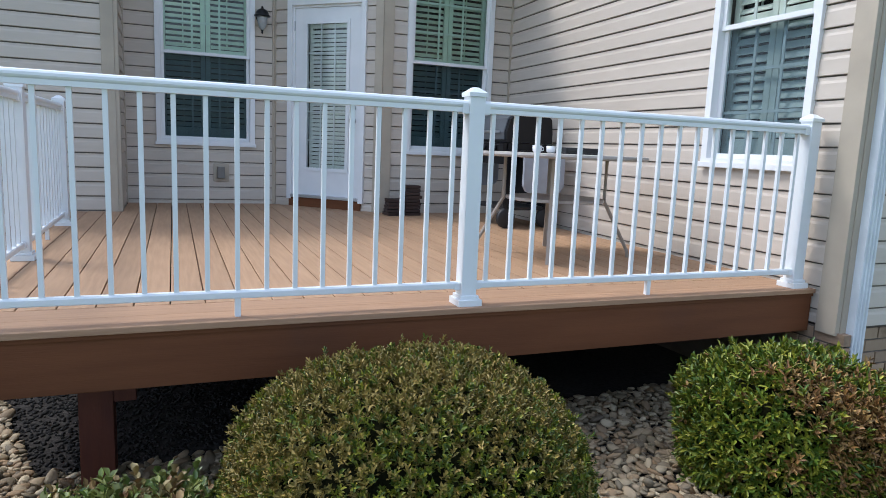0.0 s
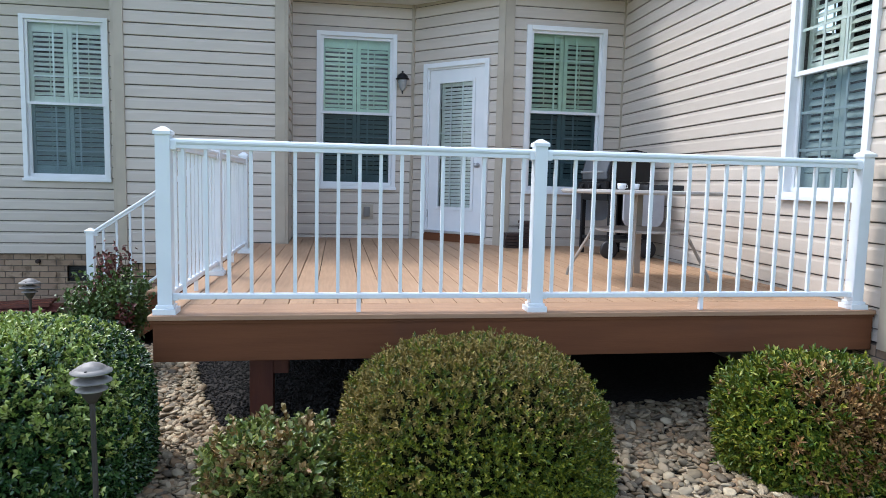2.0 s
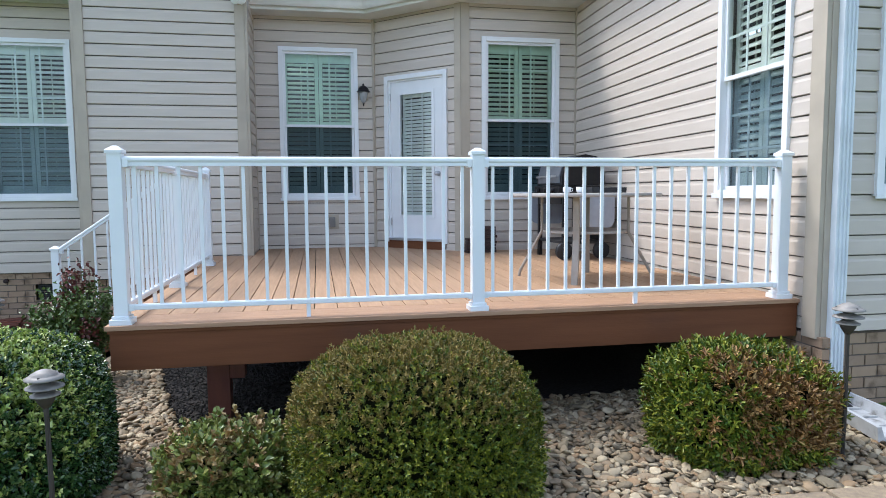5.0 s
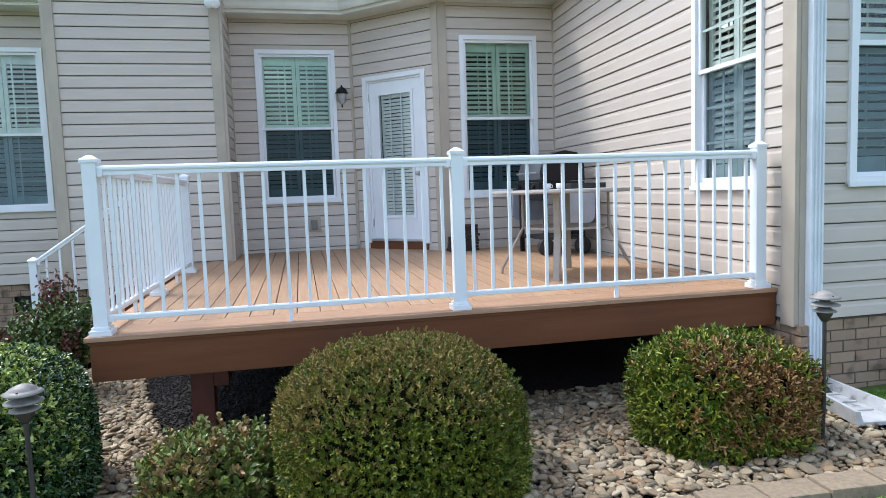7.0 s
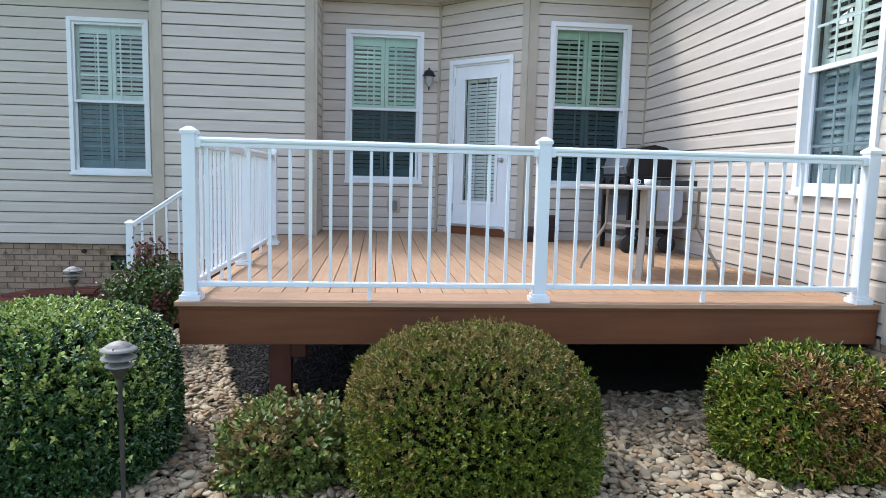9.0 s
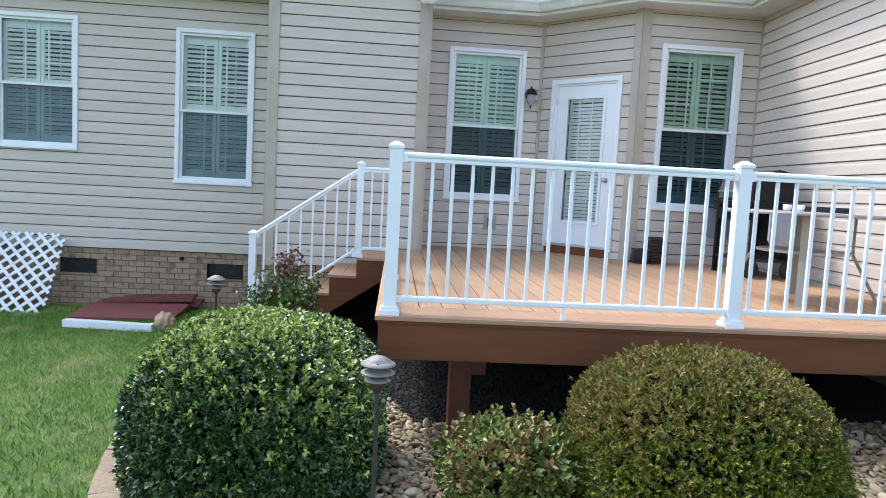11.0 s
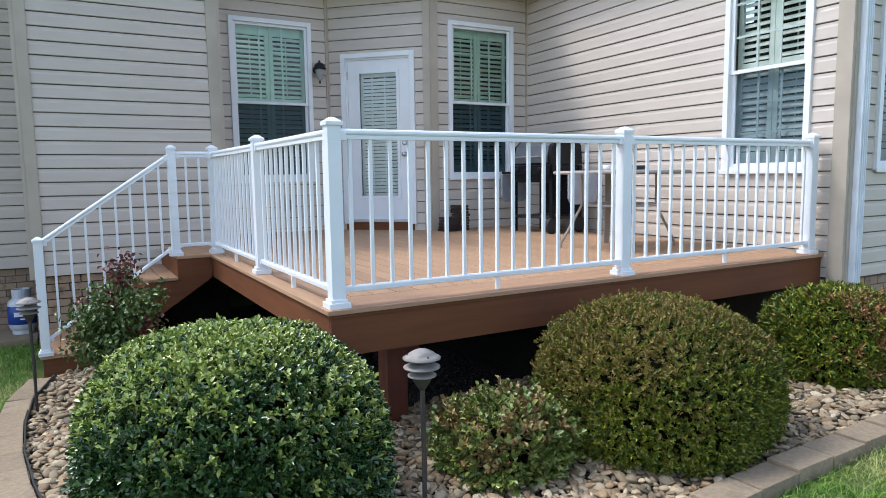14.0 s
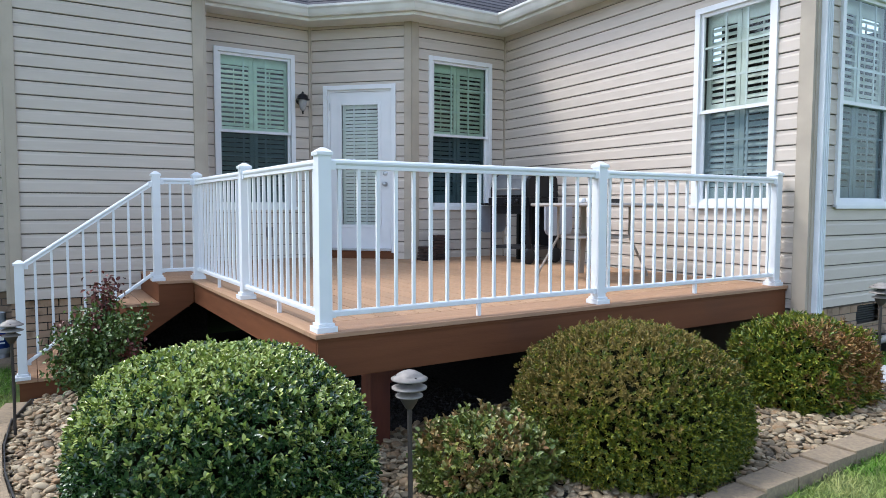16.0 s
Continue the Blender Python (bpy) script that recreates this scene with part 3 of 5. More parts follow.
for k in range(1, 5):
    z = gz0 + (gz1 - gz0) * k / 5
    part("muntin", B(gx0, gx1, 0.0164, 0.0236, z - 0.008, z + 0.008), M_WINWHITE, leaf)
blind = part("blind_rail", B(gx0 + 0.005, gx1 - 0.005, 0.05, 0.09, gz1 - 0.05, gz1 - 0.005, 0.004), M_SHUT, leaf, "white blind head rail")
sl = B(-(gx1 - gx0) / 2 + 0.035, (gx1 - gx0) / 2 - 0.035, -0.021, 0.021, -0.0015, 0.0015)
slat_me = bpy.data.meshes.new("slat")
sl.to_mesh(slat_me)
sl.free()
slat_me.materials.append(M_SHUT)
n = int((gz1 - gz0 - 0.06) / 0.046)
for k in range(n):
    share("slat", slat_me, leaf, Matrix.Translation(((gx0 + gx1) / 2, 0.048, gz0 + 0.03 + k * 0.046)) @ Matrix.Rotation(radians(62), 4, "X"))
for a, b in ((gx0, gx0 + 0.035), (gx1 - 0.035, gx1)):
    part("blind_stile", B(a, b, 0.06, 0.09, gz0, gz1, 0.003), M_SHUT, leaf)
# Likewise a dark panel in place of the unlit room.
part("dark_room_panel", B(gx0 - 0.1, gx1 + 0.1, 0.30, 0.31, gz0 - 0.1, gz1 + 0.1), M_DARK, door, "dark panel standing in for the unlit room behind the blind")
kx, kz = sx1 - 0.062, 0.98
bm = lathe([(0.032, 0), (0.032, 0.006), (0.012, 0.012), (0.012, 0.035), (0.026, 0.045), (0.029, 0.058), (0.022, 0.068), (0.006, 0.071)], 16, Matrix.Translation((kx, 0.0, kz)) @ Matrix.Rotation(radians(90), 4, "X"))
part("door_knob", bm, M_STEEL, door, "satin nickel knob", True)
bm = lathe([(0.030, 0), (0.030, 0.012), (0.022, 0.018), (0.008, 0.019)], 16, Matrix.Translation((kx, 0.0, kz + 0.14)) @ Matrix.Rotation(radians(90), 4, "X"))
part("deadbolt", bm, M_STEEL, door, "satin nickel deadbolt", True)
for z in (0.35, 1.2, 2.0):
    part("hinge", tube([(sx0 - 0.004, -0.012, z - 0.05), (sx0 - 0.004, -0.012, z + 0.05)], 0.008), M_STEEL, door)
part("threshold", B(DX0 + 0.06, DX1 - 0.06, -0.05, 0.10, DZ0 + 0.003, DZ0 + 0.034, 0.004), M_STEEL, door)
tagged(part("door_riser", B(DX0 + 0.03, DX1 - 0.03, -0.035, 0.10, -0.02, DZ0, 0.003, md), M_FASCIA), "brown composite riser board under the door threshold", "riser", kind="structure")


# ---- eaves and roofs ----
def eave(name, wall_line, gut_line, z, closed=0.6, slope=0.6, run=1.6):
    """Soffit, fascia gutter and shingled roof along a line; the lines run side by side, seen from outside left to right."""
    e = thing(name, "white gutter and soffit below charcoal shingles", "eave", kind="structure")
    bm = bmesh.new()
    lo = [bm.verts.new((x, y, z)) for x, y in wall_line]
    go = [bm.verts.new((x, y, z)) for x, y in gut_line]
    lo2 = [bm.verts.new((x, y, z + 0.05)) for x, y in wall_line]
    go2 = [bm.verts.new((x, y, z + 0.05)) for x, y in gut_line]
    for i in range(len(lo) - 1):
        bm.faces.new((go[i], lo[i], lo[i + 1], go[i + 1]))
        bm.faces.new((go2[i], go2[i + 1], lo2[i + 1], lo2[i]))
        bm.faces.new((go[i], go[i + 1], go2[i + 1], go2[i]))
    part("soffit", bm, M_GUTTER, e)
    k = len(gut_line)
    offs = []
    for i in range(k):
        a, b, c = Vector(gut_line[max(i - 1, 0)]), Vector(gut_line[i]), Vector(gut_line[min(i + 1, k - 1)])
        n1 = Vector(((b - a).y, -(b - a).x)).normalized() if i > 0 else None
        n2 = Vector(((c - b).y, -(c - b).x)).normalized() if i < k - 1 else None
        n = (n1 or n2) + (n2 or n1)
        n = n / max(n.dot(n1 or n2), 0.3)
        offs.append(n)
    prof = [(0.0, 0.0), (0.055, 0.0), (0.075, 0.03), (0.095, 0.075), (0.115, 0.10), (0.115, 0.125), (0.10, 0.125), (0.10, 0.11), (0.0, 0.11)]
    for i in range(k - 1):
        bm = bmesh.new()
        rings = []
        for j in (i, i + 1):
            rings.append([bm.verts.new((gut_line[j][0] + offs[j].x * d, gut_line[j][1] + offs[j].y * d, z + 0.04 + h)) for d, h in prof])
        q = len(prof)
        for t in range(q):
            bm.faces.new((rings[0][t], rings[0][(t + 1) % q], rings[1][(t + 1) % q], rings[1][t]))
        bm.faces.new(rings[0])
        bm.faces.new(rings[1][::-1])
        bmesh.ops.recalc_face_normals(bm, faces=bm.faces[:])
        part("gutter", bm, M_GUTTER, e)
        rows = 11
        for r in range(rows):
            d0, d1 = -r * run / rows, -(r + 1) * run / rows - 0.02
            bm = bmesh.new()
            vs = []
            for up in (0.0, -0.012):
                for j, d in ((i, d0), (i + 1, d0), (i + 1, d1), (i, d1)):
                    x, y = gut_line[j][0] + offs[j].x * (0.03 + d), gut_line[j][1] + offs[j].y * (0.03 + d)
                    vs.append(bm.verts.new((x, y, z + 0.17 - d * slope + up + (0.012 if d == d0 else 0.0))))
            for f in ((0, 1, 2, 3), (7, 6, 5, 4), (0, 4, 5, 1), (2, 6, 7, 3), (1, 5, 6, 2), (3, 7, 4, 0)):
                bm.faces.new([vs[a] for a in f])
            part("shingle_course", bm, M_ROOF, e)
    return e


eave("eave_nook", [(0.31, NY), (NX, NY), (GX, GY), (4.395, GY), (4.31, SY), (9.5, SY)],
     [(0.31, NY - 0.32), (NX - 0.133, NY - 0.32), (GX - 0.133, GY - 0.32), (4.06, GY - 0.32), (3.955, SY - 0.32), (9.5, SY - 0.32)], TOP, run=1.9)
eave("eave_west", [(-9.0, WY), (-1.53, WY)], [(-9.0, WY - 0.32), (-1.53, WY - 0.32)], 3.15)
eave("eave_bump", [(-1.55, 5.5), (-1.53, 4.24), (0.31, 4.24), (0.31, 5.2)], [(-1.85, 5.5), (-1.83, 3.94), (0.61, 3.94), (0.61, 5.2)], 3.45, run=1.2)
bm = bmesh.new()
vs = [bm.verts.new(p) for p in ((-9.1, 6.7, 4.25), (9.6, 6.7, 4.25), (9.6, 9.2, 3.6), (-9.1, 9.2, 3.6))]
bm.faces.new(vs)
vs = [bm.verts.new(p) for p in ((5.5, 1.0, 4.25), (9.6, 1.0, 4.25), (9.6, 6.8, 4.25), (5.5, 6.8, 4.25))]
bm.faces.new(vs)
r = bmesh.ops.solidify(bm, geom=bm.faces[:], thickness=0.05)
tagged(part("roof_back", bm, M_ROOF), "charcoal shingled roof closing the house above", "roof", kind="structure")
tagged(part("ceiling", B(-9.0, 9.5, 5.7, 9.0, 3.14, 3.18), M_DARK), "dark ceiling inside the house", "ceiling", kind="structure")


# ---- deck ----
def back_y(x):
    """Where the house wall stands behind the deck."""
    if x < 0.31:
        return 4.24
    if x < NX:
        return NY
    if x < GX:
        return NY - (x - NX) * (NY - GY) / (GX - NX)
    return GY


deck = thing("deck", "raised tan composite deck with brown fascia, swept clean", "deck", kind="structure")
FX, RX = -0.08, 4.285
x = 0.043
while x < 4.24:
    x1 = min(x + 0.1408, RX)
    ye = min(back_y(x), back_y(x1)) - 0.002 if x1 < NX + 0.06 or x > GX else back_y(x1) + 0.07
    part("deck_board", B(x, x1, 0.272, ye, -0.025, 0.0, 0.003), M_DECK, deck)
    x += 0.1468
ys = (-0.085, 0.092, 0.272)
for i, (a, b) in enumerate(zip(ys, ys[1:])):
    part("border_board", B(FX if i == 0 else FX + 0.123, RX, a, b - 0.004, -0.025, 0.0 if i else 0.001, 0.004), M_DECKX, deck)
part("border_board", B(FX, FX + 0.118, 0.094, 3.06, -0.025, 0.0, 0.004), M_DECK, deck)
# landing boards at the head of the stairs
LX = -0.37
yy = 3.066
while yy < 4.2:
    part("landing_board", B(LX, FX + 0.118, yy, min(yy + 0.143, 4.238), -0.025, 0.0, 0.003), M_DECKX, deck)
    yy += 0.150
fas = thing("deck_fascia", "dark brown composite fascia boards round the deck edge", "fascia", kind="structure")
part("front_fascia", B(FX + 0.022, RX, -0.062, -0.04, -0.255, -0.026, 0.003), M_FASCIA, fas)
part("nosing", B(FX + 0.012, RX, -0.072, -0.0625, -0.045, -0.026, 0.003), M_FASCIA, fas)
part("side_fascia", B(FX + 0.02, FX + 0.042, -0.0395, 3.08, -0.215, -0.026, 0.003), M_FASCIA, fas)
# Joist added, with no sign of one, to block the view of lit bricks.
part("landing_joist", B(FX - 0.06, FX - 0.022, 3.102, 4.23, -0.255, -0.027), M_STAIN, fas, "red-brown stained joist added to darken the space under the landing")
part("landing_fascia", B(LX + 0.302, FX + 0.019, 3.08, 3.10, -0.215, -0.026, 0.003), M_FASCIA, fas)
frame_ = thing("deck_frame", "red-brown stained joists and posts under the deck", "deck frame", kind="structure")
for i in range(11):
    xx = 0.1 + i * 0.405
    part("joist", B(xx, xx + 0.04, -0.039, back_y(xx) - 0.01, -0.22, -0.027), M_STAIN, frame_)
part("beam", B(0.05, 4.2, 0.28, 0.36, -0.30, -0.222, 0.004), M_STAIN, frame_)
for xx, yy in ((0.47, 0.32), (2.0, 0.32)):
    part("deck_post", B(xx - 0.068, xx + 0.068, yy - 0.068, yy + 0.068, -0.95, -0.30, 0.005), M_STAIN, frame_)

part("beam_block", B(0.539, 0.63, 0.255, 0.385, -0.42, -0.302, 0.006), M_STAIN, frame_)

# ---- stairs ----
stairs = thing("stairs", "brown composite stairs of four treads beside the house wall", "stairs", kind="structure")
RISE, RUN = 0.192, 0.275
for i in range(4):
    xa = LX - i * RUN
    z = -RISE * (i + 1)
    part("riser", B(xa - 0.0, xa + 0.018, 3.10, 4.23, z, z + RISE - 0.026), M_FASCIA, stairs)
    part("tread", B(xa - RUN / 2 - 0.002, xa - 0.001, 3.065, 4.235, z - 0.025, z, 0.003), M_DECKX, stairs)
    part("tread", B(xa - RUN - 0.02, xa - RUN / 2 - 0.007, 3.065, 4.235, z - 0.025, z, 0.003), M_DECKX, stairs)
xa = LX - 4 * RUN
part("riser", B(xa, xa + 0.018, 3.10, 4.23, -1.02, -RISE * 4 - 0.026), M_FASCIA, stairs)
# The middle stringer is an added blocker that darkens the space below the treads.
for y in (3.08, 3.62, 4.20):
    poly = [(LX + 0.30, -0.026), (LX + 0.018, -0.026)]
    for i in range(4):
        poly += [(LX - i * RUN, -RISE * (i + 1) - 0.026 + 0.0), (LX - (i + 1) * RUN + 0.001, -RISE * (i + 1) - 0.026)]
    poly[2:2] = [(LX, -0.026)]
    poly += [(xa, -1.0), (xa + 0.22, -1.0), (LX + 0.30, -0.215)]
    part("stringer", prism(poly, 0.02, Matrix.Translation((0, y, 0))), M_FASCIA, stairs)


# ---- railings ----
def post(parent, x, y, z, h, s=0.075):
    p = part("post", B(x - s / 2, x + s / 2, y - s / 2, y + s / 2, z, z + h - 0.03, 0.004), M_WHITE, parent)
    c = s / 2 + 0.008
    bm = bmesh.new()
    lv = [(c, 0.0), (c, 0.018), (c - 0.006, 0.022), (0.012, 0.042), (0.004, 0.043)]
    rings = [[bm.verts.new((sx * r, sy * r, zz)) for sx, sy in ((-1, -1), (1, -1), (1, 1), (-1, 1))] for r, zz in lv]
    for a, b in zip(rings, rings[1:]):
        for i in range(4):
            bm.faces.new((a[i], a[(i + 1) % 4], b[(i + 1) % 4], b[i]))
    bm.faces.new(rings[0][::-1])
    bm.faces.new(rings[-1])
    bmesh.ops.transform(bm, matrix=Matrix.Translation((x, y, z + h - 0.038)), verts=bm.verts[:])
    part("post_cap", bm, M_WHITE, p)
    bm = bmesh.new()
    b1 = s / 2 + 0.022
    box(bm, x - b1, x + b1, y - b1, y + b1, z + 0.0005, z + 0.032, 0.004)
    box(bm, x - b1 + 0.012, x + b1 - 0.012, y - b1 + 0.012, y + b1 - 0.012, z + 0.032, z + 0.05, 0.005)
    part("post_base", bm, M_WHITE, p)
    return p


def rail_panel(parent, a, b, n, foot=True, s=0.075, za=0.0, zb=0.0, end=0.5):
    """Top rail, bottom rail and n balusters between the posts at a and b, whose feet stand at za and zb; end: the gaps at the posts as a share of the others."""
    d = Vector((b[0] - a[0], b[1] - a[1], 0))
    L = d.length
    ang = math.atan2(d.y, d.x)
    m = Matrix.Translation((a[0], a[1], 0)) @ Matrix.Rotation(ang, 4, "Z")
    sl = (zb - za) / L
    sh = Matrix.Identity(4)
    sh[2][0] = sl
    sh[2][3] = za
    x0, x1 = s / 2, L - s / 2
    top = [(-0.020, 0.892), (0.020, 0.892), (0.020, 0.912), (0.024, 0.917), (0.027, 0.924), (0.026, 0.934), (0.020, 0.942), (0.010, 0.946), (-0.010, 0.946), (-0.020, 0.942), (-0.026, 0.934), (-0.027, 0.924), (-0.024, 0.917), (-0.020, 0.912)]
    turn = Matrix.Rotation(radians(-90), 4, "Z")
    part("top_rail", prism(top, x1 - x0, m @ sh @ Matrix.Translation((x0, 0, 0)) @ turn), M_WHITE, parent)
    bot = [(-0.016, 0.079), (0.016, 0.079), (0.018, 0.083), (0.018, 0.104), (0.013, 0.111), (-0.013, 0.111), (-0.018, 0.104), (-0.018, 0.083)]
    part("bottom_rail", prism(bot, x1 - x0, m @ sh @ Matrix.Translation((x0, 0, 0)) @ turn), M_WHITE, parent)
    r = 0.0095
    for i in range(n):
        x = x0 + (x1 - x0) * (i + end) / (n - 1 + 2 * end)
        bm = B(x - r, x + r, -r, r, 0.106, 0.896, 0.002, m @ Matrix.Translation((0, 0, za + sl * x)))
        part("baluster", bm, M_WHITE, parent)
    for x, e in ((x0 - 0.0, 1), (x1, -1)):
        bm = B(min(x, x + e * 0.03), max(x, x + e * 0.03), -0.029, 0.029, 0.884, 0.934, 0.004, m @ Matrix.Translation((0, 0, za + sl * x)))
        part("rail_bracket", bm, M_WHITE, parent)
        bm = B(min(x, x + e * 0.028), max(x, x + e * 0.028), -0.022, 0.022, 0.074, 0.108, 0.003, m @ Matrix.Translation((0, 0, za + sl * x)))
        part("rail_bracket", bm, M_WHITE, parent)
    if foot:
        x = L / 2
        part("support_foot", B(x - 0.012, x + 0.012, -0.012, 0.012, 0.0005, 0.081, 0.002, m), M_WHITE, parent)


PL, PM, PR, PS, PB, P2 = (0, 0), (2.072, 0), (4.19, 0), (0, 1.537), (-0.01, 3.14), (-0.365, 3.15)
P1 = (-1.442, 3.114)
fr = thing("deck_railing", "white powder-coated deck railing with square balusters along the deck front", "railing", group="white railings")
for q in (PL, PM, PR):
    post(fr, *q, 0.0, 1.0)
rail_panel(fr, PL, PM, 17)
rail_panel(fr, PM, PR, 17)
sr = thing("deck_railing", "white powder-coated deck railing along the deck side", "railing", group="white railings")
for q in (PS, PB):
    post(sr, *q, 0.0, 1.0)
rail_panel(sr, PL, PS, 12, end=0.7)
rail_panel(sr, PS, PB, 13)
st = thing("stair_railing", "white powder-coated handrail sloping down beside the stairs", "railing", group="white railings")
post(st, *P2, 0.0, 1.0, 0.07)
post(st, *P1, -RISE * 4, 1.0, 0.07)
rail_panel(st, P2, PB, 2, False, 0.07, end=0.75)
rail_panel(st, P1, P2, 8, False, 0.07, -RISE * 4 + 0.02, 0.0, 0.65)


# ---- leaves, stones and grass in bulk ----
def mesh_from(name, verts, faces, material, smooth=False):
    me = bpy.data.meshes.new(name)
    nv, nf = len(verts), len(faces)
    k = faces.shape[1]
    me.vertices.add(nv)
    me.vertices.foreach_set("co", verts.astype(np.float32).ravel())
    me.loops.add(nf * k)
    me.loops.foreach_set("vertex_index", faces.astype(np.int32).ravel())
    me.polygons.add(nf)
    me.polygons.foreach_set("loop_start", np.arange(0, nf * k, k, dtype=np.int32))
    if smooth:
        me.polygons.foreach_set("use_smooth", np.ones(nf, dtype=bool))
    me.update(calc_edges=True)
    me.materials.append(material)
    return me


def blades(name, P, t, nr, length, width, material, parent, rng, fold=0.25):
    """Folded leaves at P along t with their upper side to nr, each its own island of two quads."""
    n = len(P)
    t = t / np.linalg.norm(t, axis=1)[:, None]
    nr = nr - (nr * t).sum(1)[:, None] * t
    nr /= np.linalg.norm(nr, axis=1)[:, None] + 1e-9
    b = np.cross(nr, t)
    L = (length * rng.uniform(0.65, 1.25, n))[:, None]
    W = (width * rng.uniform(0.7, 1.2, n))[:, None]
    base, tip = P - t * L * 0.5, P + t * L * 0.5 - nr * L * 0.12
    up = nr * W * fold
    a1, a2 = P - t * L * 0.16 + b * W * 0.46 + up, P + t * L * 0.2 + b * W * 0.44 + up
    c1, c2 = P - t * L * 0.16 - b * W * 0.46 + up, P + t * L * 0.2 - b * W * 0.44 + up
    V = np.stack([base, a1, a2, tip, c2, c1], 1).reshape(-1, 3)
    i0 = (np.arange(n) * 6)[:, None]
    F = np.concatenate([i0 + [0, 1, 2, 3], i0 + [0, 3, 4, 5]], 0)
    ob = new(name, mesh_from(name, V, F, material))
    ob.parent = parent
    ob["kind"] = "stuff"
    return ob


def leaves(name, P, Nrm, length, width, material, parent, rng, spread=0.5):
    """Leaves strewn at the points P, facing roughly along Nrm."""
    n = len(P)
    return blades(name, P, rng.normal(0, 1, (n, 3)), Nrm + rng.normal(0, spread, (n, 3)), length, width, material, parent, rng)


def shoots(P, D, per, reach, length, rng, open_=1.0):
    """Leaves set spirally round short shoots that start at P and point along D: middles, directions, upper sides."""
    n = len(P)
    k = np.arange(per)
    f = (k + 0.5) / per
    side = np.cross(D, np.array([0.31, 0.17, 0.93]))
    side /= np.linalg.norm(side, axis=1)[:, None] + 1e-9
    side2 = np.cross(D, side)
    ang = rng.uniform(0, 6.28, n)[:, None] + k * 2.4 + rng.normal(0, 0.25, (n, per))
    rad = np.cos(ang)[..., None] * side[:, None] + np.sin(ang)[..., None] * side2[:, None]
    lean = open_ * (1.25 - 0.85 * f)[None, :, None] * rng.uniform(0.7, 1.3, (n, per, 1))
    t = D[:, None] + rad * lean + rng.normal(0, 0.18, (n, per, 3))
    t /= np.linalg.norm(t, axis=2)[..., None]
    at = P[:, None] + D[:, None] * ((f - 1) * reach)[None, :, None] + t * (length * 0.5)
    up = D[:, None] * 1.0 - rad * 0.15 + rng.normal(0, 0.25, (n, per, 3)) + np.array([0, 0, 0.35])
    return at.reshape(-1, 3), t.reshape(-1, 3), up.reshape(-1, 3)


def lump(u, seed, amp):
    """A smooth uneven radius factor for directions u."""
    r = np.random.default_rng(seed)
    f = np.ones(len(u))
    for k in (2.0, 3.5, 6.0, 10.0):
        w = r.normal(0, 1, (3, 3)) * k
        ph = r.uniform(0, 6.28, 3)
        f += amp / k * 1.5 * np.sin(u @ w.T + ph).sum(1)
    return f


def shrub(name, label, c, rx, ry, top, power, n, per, reach, length, width, material, seed, amp=0.05, depth=0.10, stray=0.0, stray_reach=0.05, second=None, where=None, open_=1.0, upward=0.45):
    """A clipped shrub: a superellipsoid of leafy shoots over a near-black core painted as inner shade, standing on
    short stems.
    """
    x, y = c
    zg = ground_z(x, y) + 0.02
    h = top - zg
    zc, rz = zg + h * 0.35, h * 0.65
    s = thing(name, label, "shrub", Matrix.Translation((x, y, zg)))
    rng = np.random.default_rng(seed)
    u = rng.normal(0, 1, (n, 3))
    u /= np.linalg.norm(u, axis=1)[:, None]

    def surf(u):
        q = (np.abs(u[:, 0]) ** power + np.abs(u[:, 1]) ** power + np.abs(u[:, 2]) ** power) ** (-1 / power)
        return u * (q * lump(u, seed, amp))[:, None]
    p = surf(u)
    inset = 1 - rng.beta(1.0, 2.2, n) * depth / min(rx, ry)
    P = p * inset[:, None] * [rx, ry, rz] + [0, 0, zc - zg]
    Nn = u / np.array([rx, ry, rz])
    Nn /= np.linalg.norm(Nn, axis=1)[:, None]
    D = Nn + [0, 0, upward] + rng.normal(0, 0.38, (n, 3))
    D /= np.linalg.norm(D, axis=1)[:, None]
    # a few shoots have outgrown the clipping
    P = P + D * ((rng.random(n) < stray) * rng.uniform(0.3, 1.0, n) * stray_reach)[:, None]
    keep = P[:, 2] > 0.02
    P, D, u, Nn = P[keep], D[keep], u[keep], Nn[keep]
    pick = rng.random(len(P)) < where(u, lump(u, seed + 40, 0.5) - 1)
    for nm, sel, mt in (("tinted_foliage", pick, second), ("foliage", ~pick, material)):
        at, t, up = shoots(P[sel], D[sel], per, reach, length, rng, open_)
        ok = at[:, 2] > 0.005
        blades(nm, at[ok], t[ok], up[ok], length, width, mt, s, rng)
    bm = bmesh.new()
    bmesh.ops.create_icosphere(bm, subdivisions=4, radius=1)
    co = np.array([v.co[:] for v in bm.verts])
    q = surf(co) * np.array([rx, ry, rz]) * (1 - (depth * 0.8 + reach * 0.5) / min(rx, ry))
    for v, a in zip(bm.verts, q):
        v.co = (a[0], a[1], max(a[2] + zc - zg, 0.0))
    part("inner_core", bm, M_CORE, s, "near-black core painting the shade inside the shrub", True)
    for k in range(5):
        a = k * 1.3 + seed
        r0 = 0.09
        part("stem", tube([(r0 * 0.5 * math.cos(a), r0 * 0.5 * math.sin(a), -0.03), (r0 * math.cos(a), r0 * math.sin(a), 0.2), (rx * 0.4 * math.cos(a), ry * 0.4 * math.sin(a), h * 0.55)], [0.012, 0.01, 0.006], 6), M_TWIG, s)
    return s


